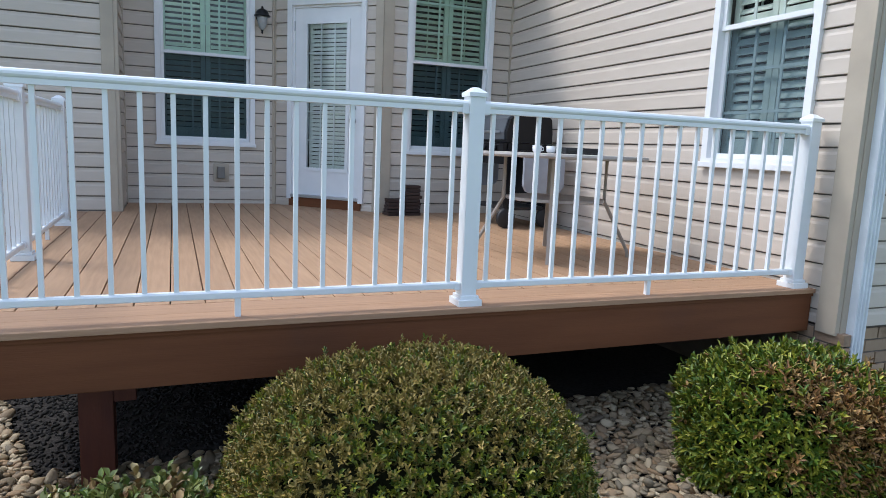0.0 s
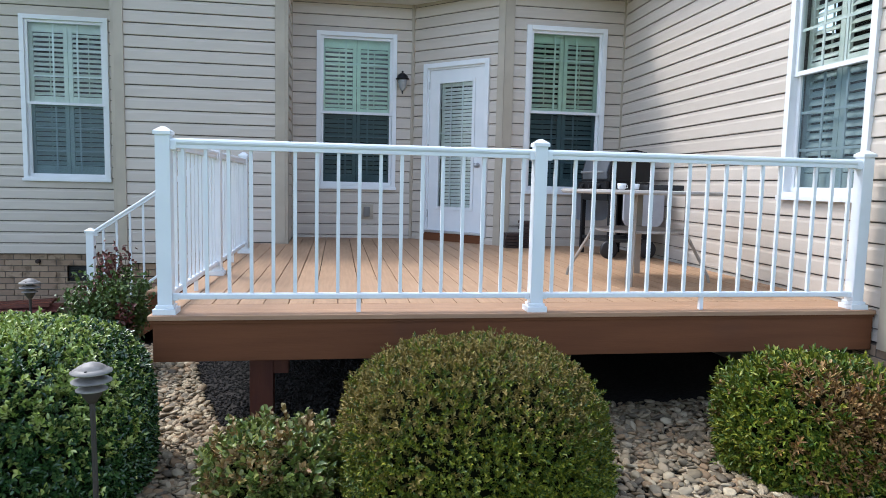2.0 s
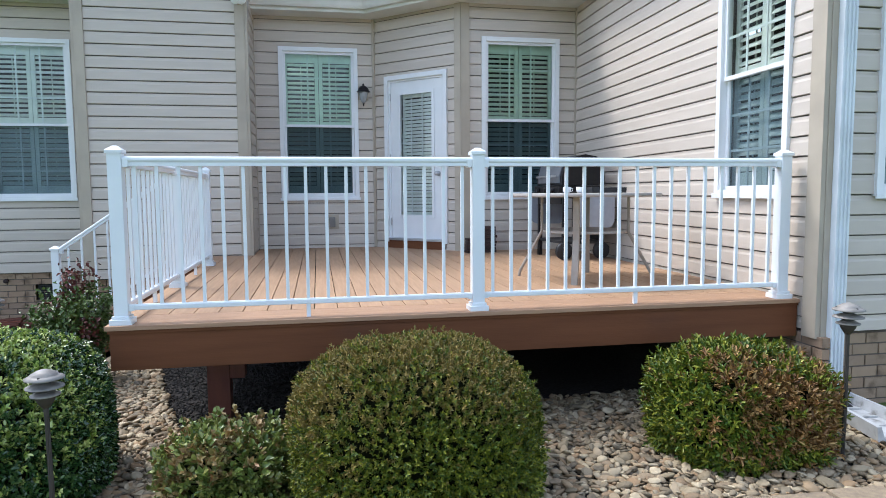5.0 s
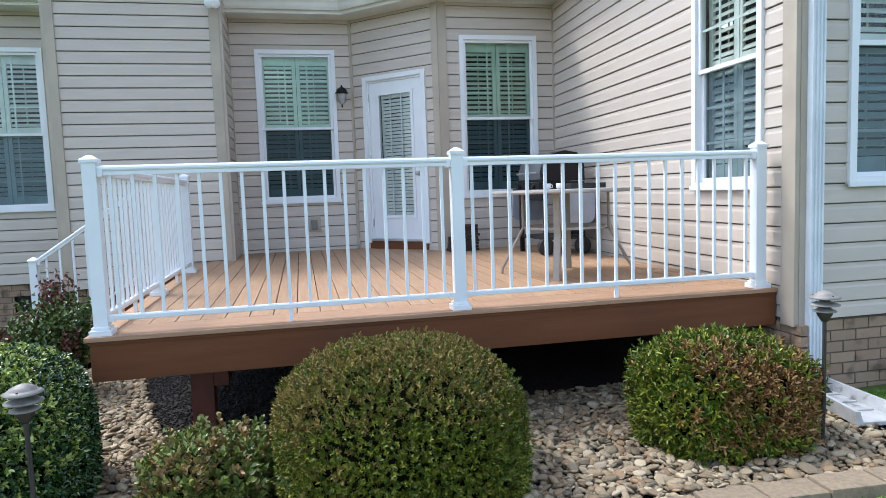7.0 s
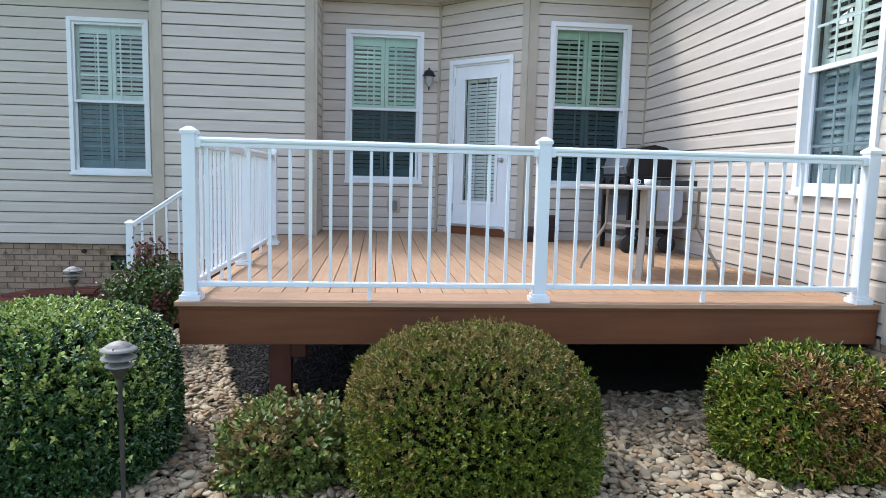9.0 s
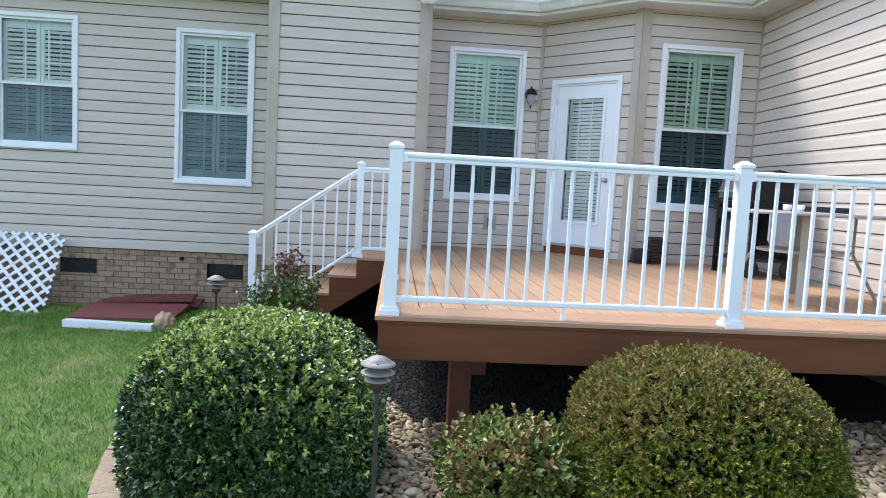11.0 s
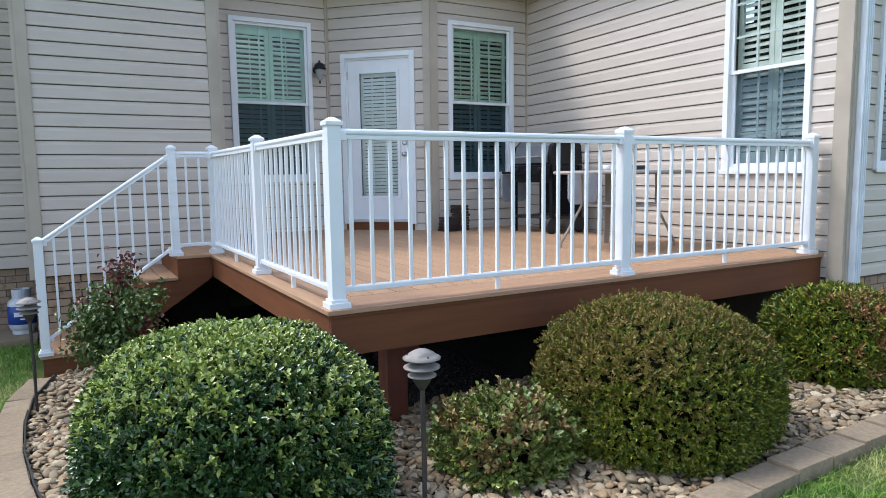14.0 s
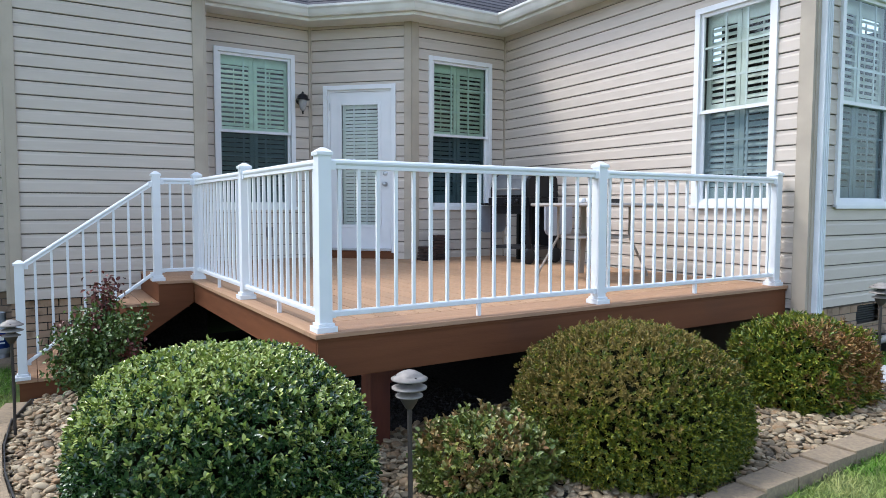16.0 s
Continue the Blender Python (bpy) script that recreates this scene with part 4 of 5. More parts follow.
# Paler leaves thicken towards the top and left, painting the sunlit sides.
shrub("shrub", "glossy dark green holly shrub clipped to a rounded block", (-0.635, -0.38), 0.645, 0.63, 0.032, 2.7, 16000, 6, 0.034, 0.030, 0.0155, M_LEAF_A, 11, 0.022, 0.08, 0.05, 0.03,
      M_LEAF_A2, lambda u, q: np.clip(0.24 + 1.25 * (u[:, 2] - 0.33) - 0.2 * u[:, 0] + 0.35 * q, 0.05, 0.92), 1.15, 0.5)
shrub("shrub", "olive and bronze small-leaved shrub clipped to a dome", (1.542, -0.83), 0.66, 0.61, 0.014, 2.4, 17500, 8, 0.024, 0.020, 0.0078, M_LEAF_B, 12, 0.03, 0.12, 0.06, 0.045,
      M_LEAF_B2, lambda u, q: np.clip(0.05 + 1.05 * (u[:, 2] - 0.2) + 0.6 * q, 0.02, 0.72), 1.0, 0.3)
shrub("shrub", "green shrub with brown scorched patches clipped round", (3.385, -0.735), 0.455, 0.455, -0.10, 2.5, 6200, 6, 0.035, 0.040, 0.013, M_LEAF_C, 13, 0.04, 0.11, 0.10, 0.05,
      M_LEAF_C2, lambda u, q: np.clip(1.5 - 1.3 * np.linalg.norm(u - [-0.27, -0.88, 0.28], axis=1) + 0.8 * q, 0.06, 0.88), 1.0, 0.45)
shrub("shrub", "small round-leaved shrub with tan and pinkish dry leaves", (0.62, -0.68), 0.31, 0.315, -0.425, 2.9, 2200, 5, 0.045, 0.038, 0.023, M_LEAF_D, 14, 0.06, 0.11, 0.16, 0.07,
      M_LEAF_D2, lambda u, q: np.clip(0.10 + 0.5 * (u[:, 2] - 0.25) + 0.7 * q, 0.05, 0.60), 0.9, 0.7)


def rose(c, top):
    """A loose rose bush: arching canes with leaflets, red young growth at the tips."""
    x, y = c
    zg = ground_z(x, y)
    s = thing("rose_bush", "loose dark green rose bush with red young shoots beside the stairs", "rose bush", Matrix.Translation((x, y, zg)))
    rng = np.random.default_rng(21)
    P, R, T = [], [], []
    for k in range(46):
        a, rad = rng.uniform(0, 6.28), rng.uniform(0.08, 0.39)
        h = (top - zg) * (rng.uniform(0.42, 0.84) if k > 5 else rng.uniform(0.85, 1.0))
        if k <= 5:
            rad *= 0.45
        pts = [Vector((0.04 * math.cos(a), 0.04 * math.sin(a), -0.02))]
        for i in range(1, 6):
            f = i / 5
            pts.append(Vector((rad * f * math.cos(a) + rng.normal(0, 0.012), rad * f * math.sin(a) + rng.normal(0, 0.012), h * (f ** 0.8) - 0.1 * rad * f * f)))
        part("cane", tube(pts, [0.007, 0.006, 0.005, 0.004, 0.003, 0.002], 5), M_TWIG, s)
        for i in range(235 if k > 5 else 100):
            f = rng.uniform(0.12, 1.0)
            j = min(int(f * 5), 4)
            q = pts[j].lerp(pts[j + 1], f * 5 - j) + Vector(rng.normal(0, 0.045, 3))
            (R if (k <= 9 and f > 0.72) else P).append(q[:])
    for nm, pts, mt in (("foliage", P, M_LEAF_E), ("red_foliage", R, M_LEAF_R)):
        pts = np.array(pts)
        up = np.tile([0.0, 0.0, 1.0], (len(pts), 1)) + pts * [1.2, 1.2, 0]
        leaves(nm, pts, up / np.linalg.norm(up, axis=1)[:, None], 0.041, 0.024, mt, s, rng, 0.6)
    return s


rose((-0.91, 2.05), 0.18)


# ---- river stones ----
def inside(x, y, poly):
    c = False
    for (x0, y0), (x1, y1) in zip(poly, poly[1:] + poly[:1]):
        if (y0 > y) != (y1 > y) and x < (x1 - x0) * (y - y0) / (y1 - y0) + x0:
            c = not c
    return c


def stone_shape(seed):
    bm = bmesh.new()
    bmesh.ops.create_icosphere(bm, subdivisions=2, radius=1)
    r = random.Random(seed)
    ax = [Vector((r.gauss(0, 1), r.gauss(0, 1), r.gauss(0, 1))) for _ in range(4)]
    for v in bm.verts:
        f = 1 + 0.12 * sum(math.sin(v.co.dot(a) * 1.7 + i) for i, a in enumerate(ax))
        v.co *= f
    return bm


bed_poly = CURB[:-1] + [(4.56, -1.51), (4.56, -1.10), (4.27, -1.10), (4.27, -0.1), (4.0, 0.45), (0.2, 0.42), (0.05, 0.9), (-0.15, 1.6), (-0.35, 2.4), (-0.6, 3.0), (-1.3, 3.0)]
bed_poly = [p for p in bed_poly if p[0] < 4.7]
stones = thing("river_stones", "rounded tan and grey river stones covering the bed", "stones", kind="structure")
shapes = []
for k in range(8):
    bm = stone_shape(k)
    me = bpy.data.meshes.new("stone")
    bm.to_mesh(me)
    bm.free()
    me.materials.append(M_STONEOB)
    me.polygons.foreach_set("use_smooth", [True] * len(me.polygons))
    shapes.append(me)
templ = []
for me in shapes:
    v = np.empty(len(me.vertices) * 3)
    me.vertices.foreach_get("co", v)
    templ.append((v.reshape(-1, 3), np.array([p.vertices[:] for p in me.polygons])))
rng = random.Random(5)
VV, FF, base, singles = [], [], 0, 0
bushes = [(-0.63, -0.38, 0.54), (1.54, -0.83, 0.5), (3.39, -0.735, 0.4), (0.62, -0.68, 0.24)]
for layer in range(2):
    yy = -1.58
    while yy < 3.05:
        xx = -1.65
        while xx < 4.6:
            x, y = xx + rng.uniform(-0.018, 0.018), yy + rng.uniform(-0.016, 0.016)
            xx += 0.038
            if not inside(x, y, bed_poly) or any((x - a) ** 2 + (y - b) ** 2 < r * r for a, b, r in bushes) or (layer and rng.random() < 0.45):
                continue
            s = rng.choice((0.011, 0.014, 0.017, 0.021, 0.027)) * rng.uniform(0.85, 1.15)
            m = Matrix.LocRotScale((x, y, ground_z(x, y) + 0.02 + 0.010 + layer * 0.018 + rng.uniform(-0.006, 0.008)),
                                   Euler((rng.uniform(-0.5, 0.5), rng.uniform(-0.5, 0.5), rng.uniform(0, 6.28))), (s * 1.4, s, s * rng.uniform(0.36, 0.58)))
            k = rng.randrange(8)
            if layer and singles < 300 and 2.1 < x < 3.5 and y < -0.6:
                share("stone", shapes[k], stones, m)
                singles += 1
                continue
            a, f = templ[k]
            mm = np.array(m)
            VV.append(a @ mm[:3, :3].T + mm[:3, 3])
            FF.append(f + base)
            base += len(a)
        yy += 0.034
ob = new("stone_cover", mesh_from("stone_cover", np.concatenate(VV), np.concatenate(FF), M_STONE, True))
ob.parent = stones
ob["kind"] = "stuff"

# dark fine gravel under the deck
rng2 = np.random.default_rng(8)
n = 9000
gx, gy = rng2.uniform(-0.5, 1.6, n), rng2.uniform(0.35, 3.2, n)
gz = np.array([ground_z(a, b) for a, b in zip(gx, gy)]) + 0.024
P = np.stack([gx, gy, gz], 1)
s = rng2.uniform(0.007, 0.016, (n, 1, 1))
oct_v = np.array([[1, 0, 0], [-1, 0, 0], [0, 1, 0], [0, -1, 0], [0, 0, 0.7], [0, 0, -0.7]])
oct_f = np.array([[0, 2, 4], [2, 1, 4], [1, 3, 4], [3, 0, 4], [2, 0, 5], [1, 2, 5], [3, 1, 5], [0, 3, 5]])
th = rng2.uniform(0, 6.28, n)
rot = np.stack([np.stack([np.cos(th), -np.sin(th), 0 * th], 1), np.stack([np.sin(th), np.cos(th), 0 * th], 1), np.tile([0, 0, 1.0], (n, 1))], 1)
V = (np.einsum("nij,kj->nki", rot, oct_v) * s + P[:, None, :]).reshape(-1, 3)
F = (oct_f[None] + (np.arange(n) * 6)[:, None, None]).reshape(-1, 3)
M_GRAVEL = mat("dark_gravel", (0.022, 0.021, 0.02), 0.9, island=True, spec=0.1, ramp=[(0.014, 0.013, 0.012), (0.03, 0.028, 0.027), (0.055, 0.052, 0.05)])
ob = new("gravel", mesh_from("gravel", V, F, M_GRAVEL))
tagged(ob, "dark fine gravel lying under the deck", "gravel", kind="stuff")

# ---- lawn ----
n = 150000
rg = np.random.default_rng(9)
gx = np.concatenate([rg.uniform(-6.5, -1.3, int(n * 0.75)), rg.uniform(-1.4, 5.5, n - int(n * 0.75))])
gy = np.concatenate([rg.uniform(-2.2, 5.45, int(n * 0.75)), rg.uniform(-2.6, -1.35, n - int(n * 0.75))])
outer = [(a - 0.17 * (1 if i < 9 else 0), b - (0.17 if i > 6 else 0)) for i, (a, b) in enumerate(CURB)] + [(4.6, 6), (-1.5, 6)]  # the bed and the deck
# thinner growth beyond the bed and towards the open lawn
gx = np.concatenate([gx, rg.uniform(4.62, 7.5, 26000), rg.normal(-0.5, 3.6, 80000)])
gy = np.concatenate([gy, rg.uniform(-1.5, -0.36, 26000), -2.0 - np.abs(rg.normal(0, 1.9, 80000))])
keep = np.array([not inside(a, b, outer) for a, b in zip(gx, gy)])
gx, gy = gx[keep], gy[keep]
n = len(gx)
gz = np.array([ground_z(a, b) for a, b in zip(gx, gy)]) - 0.004
P = np.stack([gx, gy, gz], 1)
a = rg.uniform(0, 6.28, n)
h = rg.uniform(0.028, 0.062, n)[:, None]
w = np.stack([np.cos(a), np.sin(a), 0 * a], 1) * rg.uniform(0.0018, 0.0034, n)[:, None]
lean = np.stack([rg.normal(0, 0.55, n), rg.normal(0, 0.55, n), np.ones(n)], 1) * h
bend = np.stack([rg.normal(0, 0.4, n), rg.normal(0, 0.4, n), -0.15 * np.ones(n)], 1) * h
V = np.stack([P - w, P + w, P + lean * 0.6 + w * 0.7, P + lean * 0.6 - w * 0.7, P + lean + bend], 1).reshape(-1, 3)
i0 = (np.arange(n) * 5)[:, None]
F = np.concatenate([i0 + [0, 1, 2], i0 + [0, 2, 3], i0 + [3, 2, 4]], 0)
ob = new("grass", mesh_from("grass", V, F, M_GRASS))
tagged(ob, "green mown lawn grass with paler dry strands", "grass", kind="stuff")

# ---- edging blocks ----
edge = thing("bed_edging", "tan concrete edging blocks laid end to end round the bed", "edging", kind="structure")
pts = [Vector((x, y)) for x, y in CURB]
seg = [(b - a).length for a, b in zip(pts, pts[1:])]
total = sum(seg)


def on_curb(d):
    for (a, b), l in zip(zip(pts, pts[1:]), seg):
        if d <= l:
            return a.lerp(b, d / l), (b - a).normalized()
        d -= l
    return pts[-1], (pts[-1] - pts[-2]).normalized()


d, rng = 0.0, random.Random(4)
while d < total - 0.1:
    l = 0.29
    p0, _ = on_curb(d + 0.004)
    p1, _ = on_curb(min(d + l - 0.004, total))
    dirv = p1 - p0
    L = dirv.length
    ang = math.atan2(dirv.y, dirv.x)
    mid = (p0 + p1) / 2
    m = Matrix.Translation((p0.x, p0.y, ground_z(mid.x, mid.y) + rng.uniform(-0.004, 0.006))) @ Matrix.Rotation(ang, 4, "Z") @ Matrix.Rotation(rng.uniform(-0.02, 0.02), 4, "X")
    part("edging_block", B(0, L, -0.165, 0.0, -0.06, 0.075, 0.008, m), M_CURB, edge)
    d += l

# black plastic strip between the edging and the stones
strip = bmesh.new()
for i in range(6):
    (xa_, ya_), (xb_, yb_) = CURB[i], CURB[i + 1]
    dv = Vector((xb_ - xa_, yb_ - ya_))
    m = Matrix.Translation((xa_, ya_, ground_z(xa_, ya_))) @ Matrix.Rotation(math.atan2(dv.y, dv.x), 4, "Z")
    box(strip, -0.004, dv.length + 0.004, 0.006, 0.014, 0.0, 0.095, 0, m)
tagged(part("edging_strip", strip, M_PLASTIC), "black plastic strip behind the edging blocks", "edging", kind="structure")


# ---- foundations ----
foundation("foundation_west", (-9.0, WY + 0.03), (-1.53, WY + 0.03), -0.267, [(9 - 4.48, 9 - 4.0, -0.618, -0.418), (9 - 2.535, 9 - 2.05, -0.626, -0.421)], (3.4, 7.47), -1.12)
# Bricks stop short; the near-black core paints the deep shade under the landing.
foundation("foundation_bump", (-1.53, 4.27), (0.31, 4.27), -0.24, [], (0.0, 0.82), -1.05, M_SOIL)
foundation("foundation_south_east", (4.30, SY + 0.02), (9.5, SY + 0.02), -0.215, [(0.92, 1.33, -0.41, -0.235)], (0.0, 2.2), -0.80)
foundation("foundation_east", (4.40, 4.3), (4.30, SY + 0.02), -0.215, [], (4.2, 4.6), -0.80)


# ---- path lights ----
def path_light(x, y, top):
    zg = ground_z(x, y)
    l = thing("path_light", "weathered bronze tiered path light on a thin stake", "garden light", Matrix.Translation((x, y, zg)), "path lights")
    h = top - zg
    part("pole", tube([(0, 0, -0.05), (0.004, 0, h * 0.4), (0, 0, h - 0.14)], 0.011, 10), M_POLE, l)
    part("body", lathe([(0.014, h - 0.165), (0.024, h - 0.15), (0.036, h - 0.13), (0.040, h - 0.112), (0.038, h - 0.105)], 24), M_POLE, l, "", True)
    part("lens", lathe([(0.026, h - 0.106), (0.026, h - 0.045)], 20), M_LENS, l, "clear lens", True)
    for zt, r in ((h - 0.112, 0.058), (h - 0.078, 0.074)):
        part("louvre_ring", lathe([(0.030, zt + 0.016), (r - 0.004, zt), (r, zt + 0.001), (r, zt + 0.005), (r - 0.016, zt + 0.011), (0.030, zt + 0.021)], 32), M_LAMP, l, "", True)
    part("cap", lathe([(0.066, h - 0.042), (0.076, h - 0.040), (0.077, h - 0.036), (0.060, h - 0.026), (0.054, h - 0.024), (0.052, h - 0.019), (0.030, h - 0.007), (0.012, h - 0.001), (0.003, h)], 32), M_LAMP, l, "", True)
    for k in range(3):
        a = 0.5 + k * 2.094
        part("cap_nut", lathe([(0.005, 0), (0.006, 0.004), (0.004, 0.009)], 8, Matrix.Translation((0.056 * math.cos(a), 0.056 * math.sin(a), h - 0.031))), M_POLE, l)
    return l


path_light(-0.034, -1.032, 0.01)
path_light(-1.485, 1.89, -0.078)
path_light(3.775, -1.07, 0.155)

# ---- downspout ----
ds = thing("downspout", "white corrugated downspout on the house corner", "downspout", kind="structure")
prof = [(0.0, 0.0), (0.012, 0.0), (0.016, 0.009), (0.026, 0.009), (0.030, 0.0), (0.040, 0.0), (0.044, 0.009), (0.054, 0.009), (0.058, 0.0), (0.068, 0.0), (0.072, 0.009), (0.080, 0.009), (0.084, 0.0), (0.096, 0.0), (0.096, 0.07), (0.0, 0.07)]
bm = bmesh.new()
rings = [[bm.verts.new((4.352 + a, SY - 0.082 + b, z)) for a, b in prof] for z in (-0.58, TOP)]
k = len(prof)
for i in range(k):
    bm.faces.new((rings[0][i], rings[0][(i + 1) % k], rings[1][(i + 1) % k], rings[1][i]))
bm.faces.new(rings[0])
bm.faces.new(rings[1])
bmesh.ops.recalc_face_normals(bm, faces=bm.faces[:])
part("pipe", bm, M_DOWN, ds)
part("elbow", tube([(4.40, SY - 0.045, -0.55), (4.40, SY - 0.055, -0.63), (4.40, SY - 0.13, -0.68)], 0.052, 10), M_DOWN, ds, "", True)
part("outlet_collar", tube([(4.40, SY - 0.10, -0.665), (4.39, SY - 0.20, -0.69)], 0.058, 12), M_PLASTIC, ds, "black corrugated outlet", True)
zs = ground_z(4.4, -0.7)
M_TROUGH = mat("weathered_white_trough", (0.50, 0.51, 0.51), 0.75, col2=(0.40, 0.405, 0.40), scale=9, bump=0.4, bscale=50, stain=(0.22, 0.215, 0.20), stain_scale=11, stain_range=(0.56, 0.7))
spl = thing("splash_block", "weathered white splash trough on the stones below the downspout", "splash block", Matrix.Translation((4.36, SY - 0.12, zs + 0.05)) @ Matrix.Rotation(radians(-8), 4, "Z"))
bm = bmesh.new()
prof = [(-0.15, 0.0), (0.15, 0.0), (0.16, 0.085), (0.135, 0.085), (0.115, 0.022), (-0.115, 0.022), (-0.135, 0.085), (-0.16, 0.085)]
rings = [[bm.verts.new((a * w, y, b)) for a, b in prof] for y, w in ((0.06, 0.72), (-0.30, 0.85), (-0.62, 1.0))]
k = len(prof)
for a, b in zip(rings, rings[1:]):
    for i in range(k):
        bm.faces.new((a[i], a[(i + 1) % k], b[(i + 1) % k], b[i]))
bm.faces.new(rings[0])
bm.faces.new(rings[-1][::-1])
bmesh.ops.recalc_face_normals(bm, faces=bm.faces[:])
part("trough", bm, M_TROUGH, spl)
for k in range(3):
    part("rib", B(-0.085, 0.085, -0.14 - 0.15 * k, -0.115 - 0.15 * k, 0.0222, 0.030, 0.002), M_TROUGH, spl)
drain = thing("drain_pipe", "grey plastic drain pipe lying along the foundation", "pipe", Matrix.Translation((5.05, SY - 0.12, ground_z(5.3, -0.3) + 0.14)))
part("pipe", tube([(0, 0, 0), (1.6, 0.03, 0.02)], 0.036, 14), M_TABLE, drain, "", True)
part("end_cap", tube([(-0.05, 0, 0), (0.02, 0, 0)], 0.042, 14), M_PLASTIC, drain, "black open pipe end", True)
part("strap", B(0.5, 0.53, -0.04, 0.12, -0.14, 0.045, 0.003), M_PLASTIC, drain)

# ---- wall fittings ----
sc = thing("wall_lantern", "black coach lantern with clear glass on the siding", "wall light", Matrix.Translation((1.735, NY - 0.025, 2.015)) @ Matrix.Scale(1.0, 4))
part("back_plate", lathe([(0.055, 0.0), (0.055, 0.012), (0.04, 0.022), (0.012, 0.026)], 20, Matrix.Translation((0, 0.0, 0.06)) @ Matrix.Rotation(radians(90), 4, "X")), M_BLACK, sc, "", True)
part("mount_block", B(-0.07, 0.07, -0.002, 0.02, -0.03, 0.15, 0.004), M_TRIM, sc, "beige siding mounting block")
part("arm", tube([(0, -0.02, 0.06), (0, -0.06, 0.10), (0, -0.11, 0.105)], 0.010, 8), M_BLACK, sc)
T = Matrix.Translation((0, -0.11, 0))
part("hood", lathe([(0.088, 0.060), (0.090, 0.070), (0.074, 0.076), (0.070, 0.100), (0.050, 0.128), (0.022, 0.142), (0.010, 0.150), (0.016, 0.160), (0.004, 0.172)], 20, T), M_BLACK, sc, "", True)
part("glass_globe", lathe([(0.012, -0.085), (0.035, -0.06), (0.05, -0.01), (0.056, 0.04), (0.054, 0.075)], 20, T), M_GLOBE, sc, "clear seeded glass", True)
part("finial", lathe([(0.003, -0.125), (0.012, -0.11), (0.008, -0.098), (0.016, -0.085)], 12, T), M_BLACK, sc, "", True)

ob_ = thing("outlet_box", "grey weatherproof outlet cover on a beige block", "outlet", Matrix.Translation((1.30, NY - 0.02, 0.35)))
part("mount_block", B(-0.085, 0.085, -0.012, 0.01, -0.10, 0.10, 0.005), M_TRIM, ob_)
part("cover", B(-0.045, 0.035, -0.06, -0.012, -0.065, 0.065, 0.008), mat("grey_outlet_cover", (0.19, 0.18, 0.165), 0.5), ob_, "grey hinged cover")

fl = thing("flood_light", "white twin-head flood light on the house corner", "flood light", Matrix.Translation((0.27, 4.20, 2.98)))
part("base_plate", lathe([(0.06, 0.0), (0.06, 0.025), (0.03, 0.045)], 16, Matrix.Rotation(radians(90), 4, "X")), M_WINWHITE, fl, "", True)
part("arm", tube([(0, -0.03, 0), (0, -0.09, -0.02)], 0.015, 8), M_WINWHITE, fl)
for sx in (-1, 1):
    part("lamp_head", lathe([(0.02, 0.0), (0.03, 0.03), (0.045, 0.10), (0.055, 0.13), (0.05, 0.135)], 16,
                            Matrix.Translation((0.02 * sx, -0.09, -0.01)) @ Matrix.Rotation(radians(50 * sx), 4, "Y") @ Matrix.Rotation(radians(125), 4, "X")), M_WINWHITE, fl, "", True)

# ---- patio table ----
tb = thing("patio_table", "round taupe metal patio table with a lower shelf", "table", Matrix.Translation((3.31, 1.29, 0.0)))
part("tabletop", lathe([(0.60, 0.690), (0.62, 0.694), (0.625, 0.705), (0.62, 0.718), (0.60, 0.722)], 48), M_TABLE, tb, "", False)
part("shelf", lathe([(0.33, 0.392), (0.345, 0.395), (0.345, 0.414), (0.33, 0.417)], 40), M_TABLE, tb)
for a in (150, 340):
    c, s_ = math.cos(radians(a)), math.sin(radians(a))
    part("leg", tube([(0.36 * c, 0.36 * s_, 0.69), (0.36 * c, 0.36 * s_, 0.40), (0.38 * c, 0.38 * s_, 0.36), (0.55 * c, 0.55 * s_, 0.05), (0.56 * c, 0.56 * s_, 0.0)], 0.013, 8), M_LEG, tb)
for a in (238, 64):
    c, s_ = math.cos(radians(a)), math.sin(radians(a))
    m = Matrix.Rotation(radians(a), 4, "Z")
    part("leg", prism([(0.36, 0.69), (0.40, 0.69), (0.39, 0.35), (0.46, 0.0), (0.41, 0.0), (0.35, 0.35)], 0.05, m @ Matrix.Translation((0, -0.025, 0))), M_LEG, tb)
cup = thing("cup", "small white cup standing on the patio table", "cup", Matrix.Translation((3.17, 1.33, 0.7225)), "cups on the table")
part("body", lathe([(0.022, 0), (0.032, 0.012), (0.034, 0.05), (0.031, 0.05), (0.028, 0.012)], 16), M_WINWHITE, cup, "", True)
part("handle", tube([(0.033, 0, 0.042), (0.05, 0, 0.036), (0.05, 0, 0.018), (0.031, 0, 0.012)], 0.004, 6), M_WINWHITE, cup)
copy_thing(cup, pose(3.30, 1.36, 0.7225, 0, 0, 70))
tray = thing("tray", "black plastic tray lying on the patio table", "tray", Matrix.Translation((3.52, 1.38, 0.7225)) @ Matrix.Rotation(radians(8), 4, "Z"))
bm = bmesh.new()
box(bm, -0.17, 0.17, -0.09, 0.09, 0, 0.012, 0.004)
for a in ((-0.17, -0.155, -0.09, 0.09), (0.155, 0.17, -0.09, 0.09), (-0.155, 0.155, -0.09, -0.075), (-0.155, 0.155, 0.075, 0.09)):
    box(bm, *a, 0.012, 0.045, 0.003)
part("body", bm, M_PLASTIC, tray)

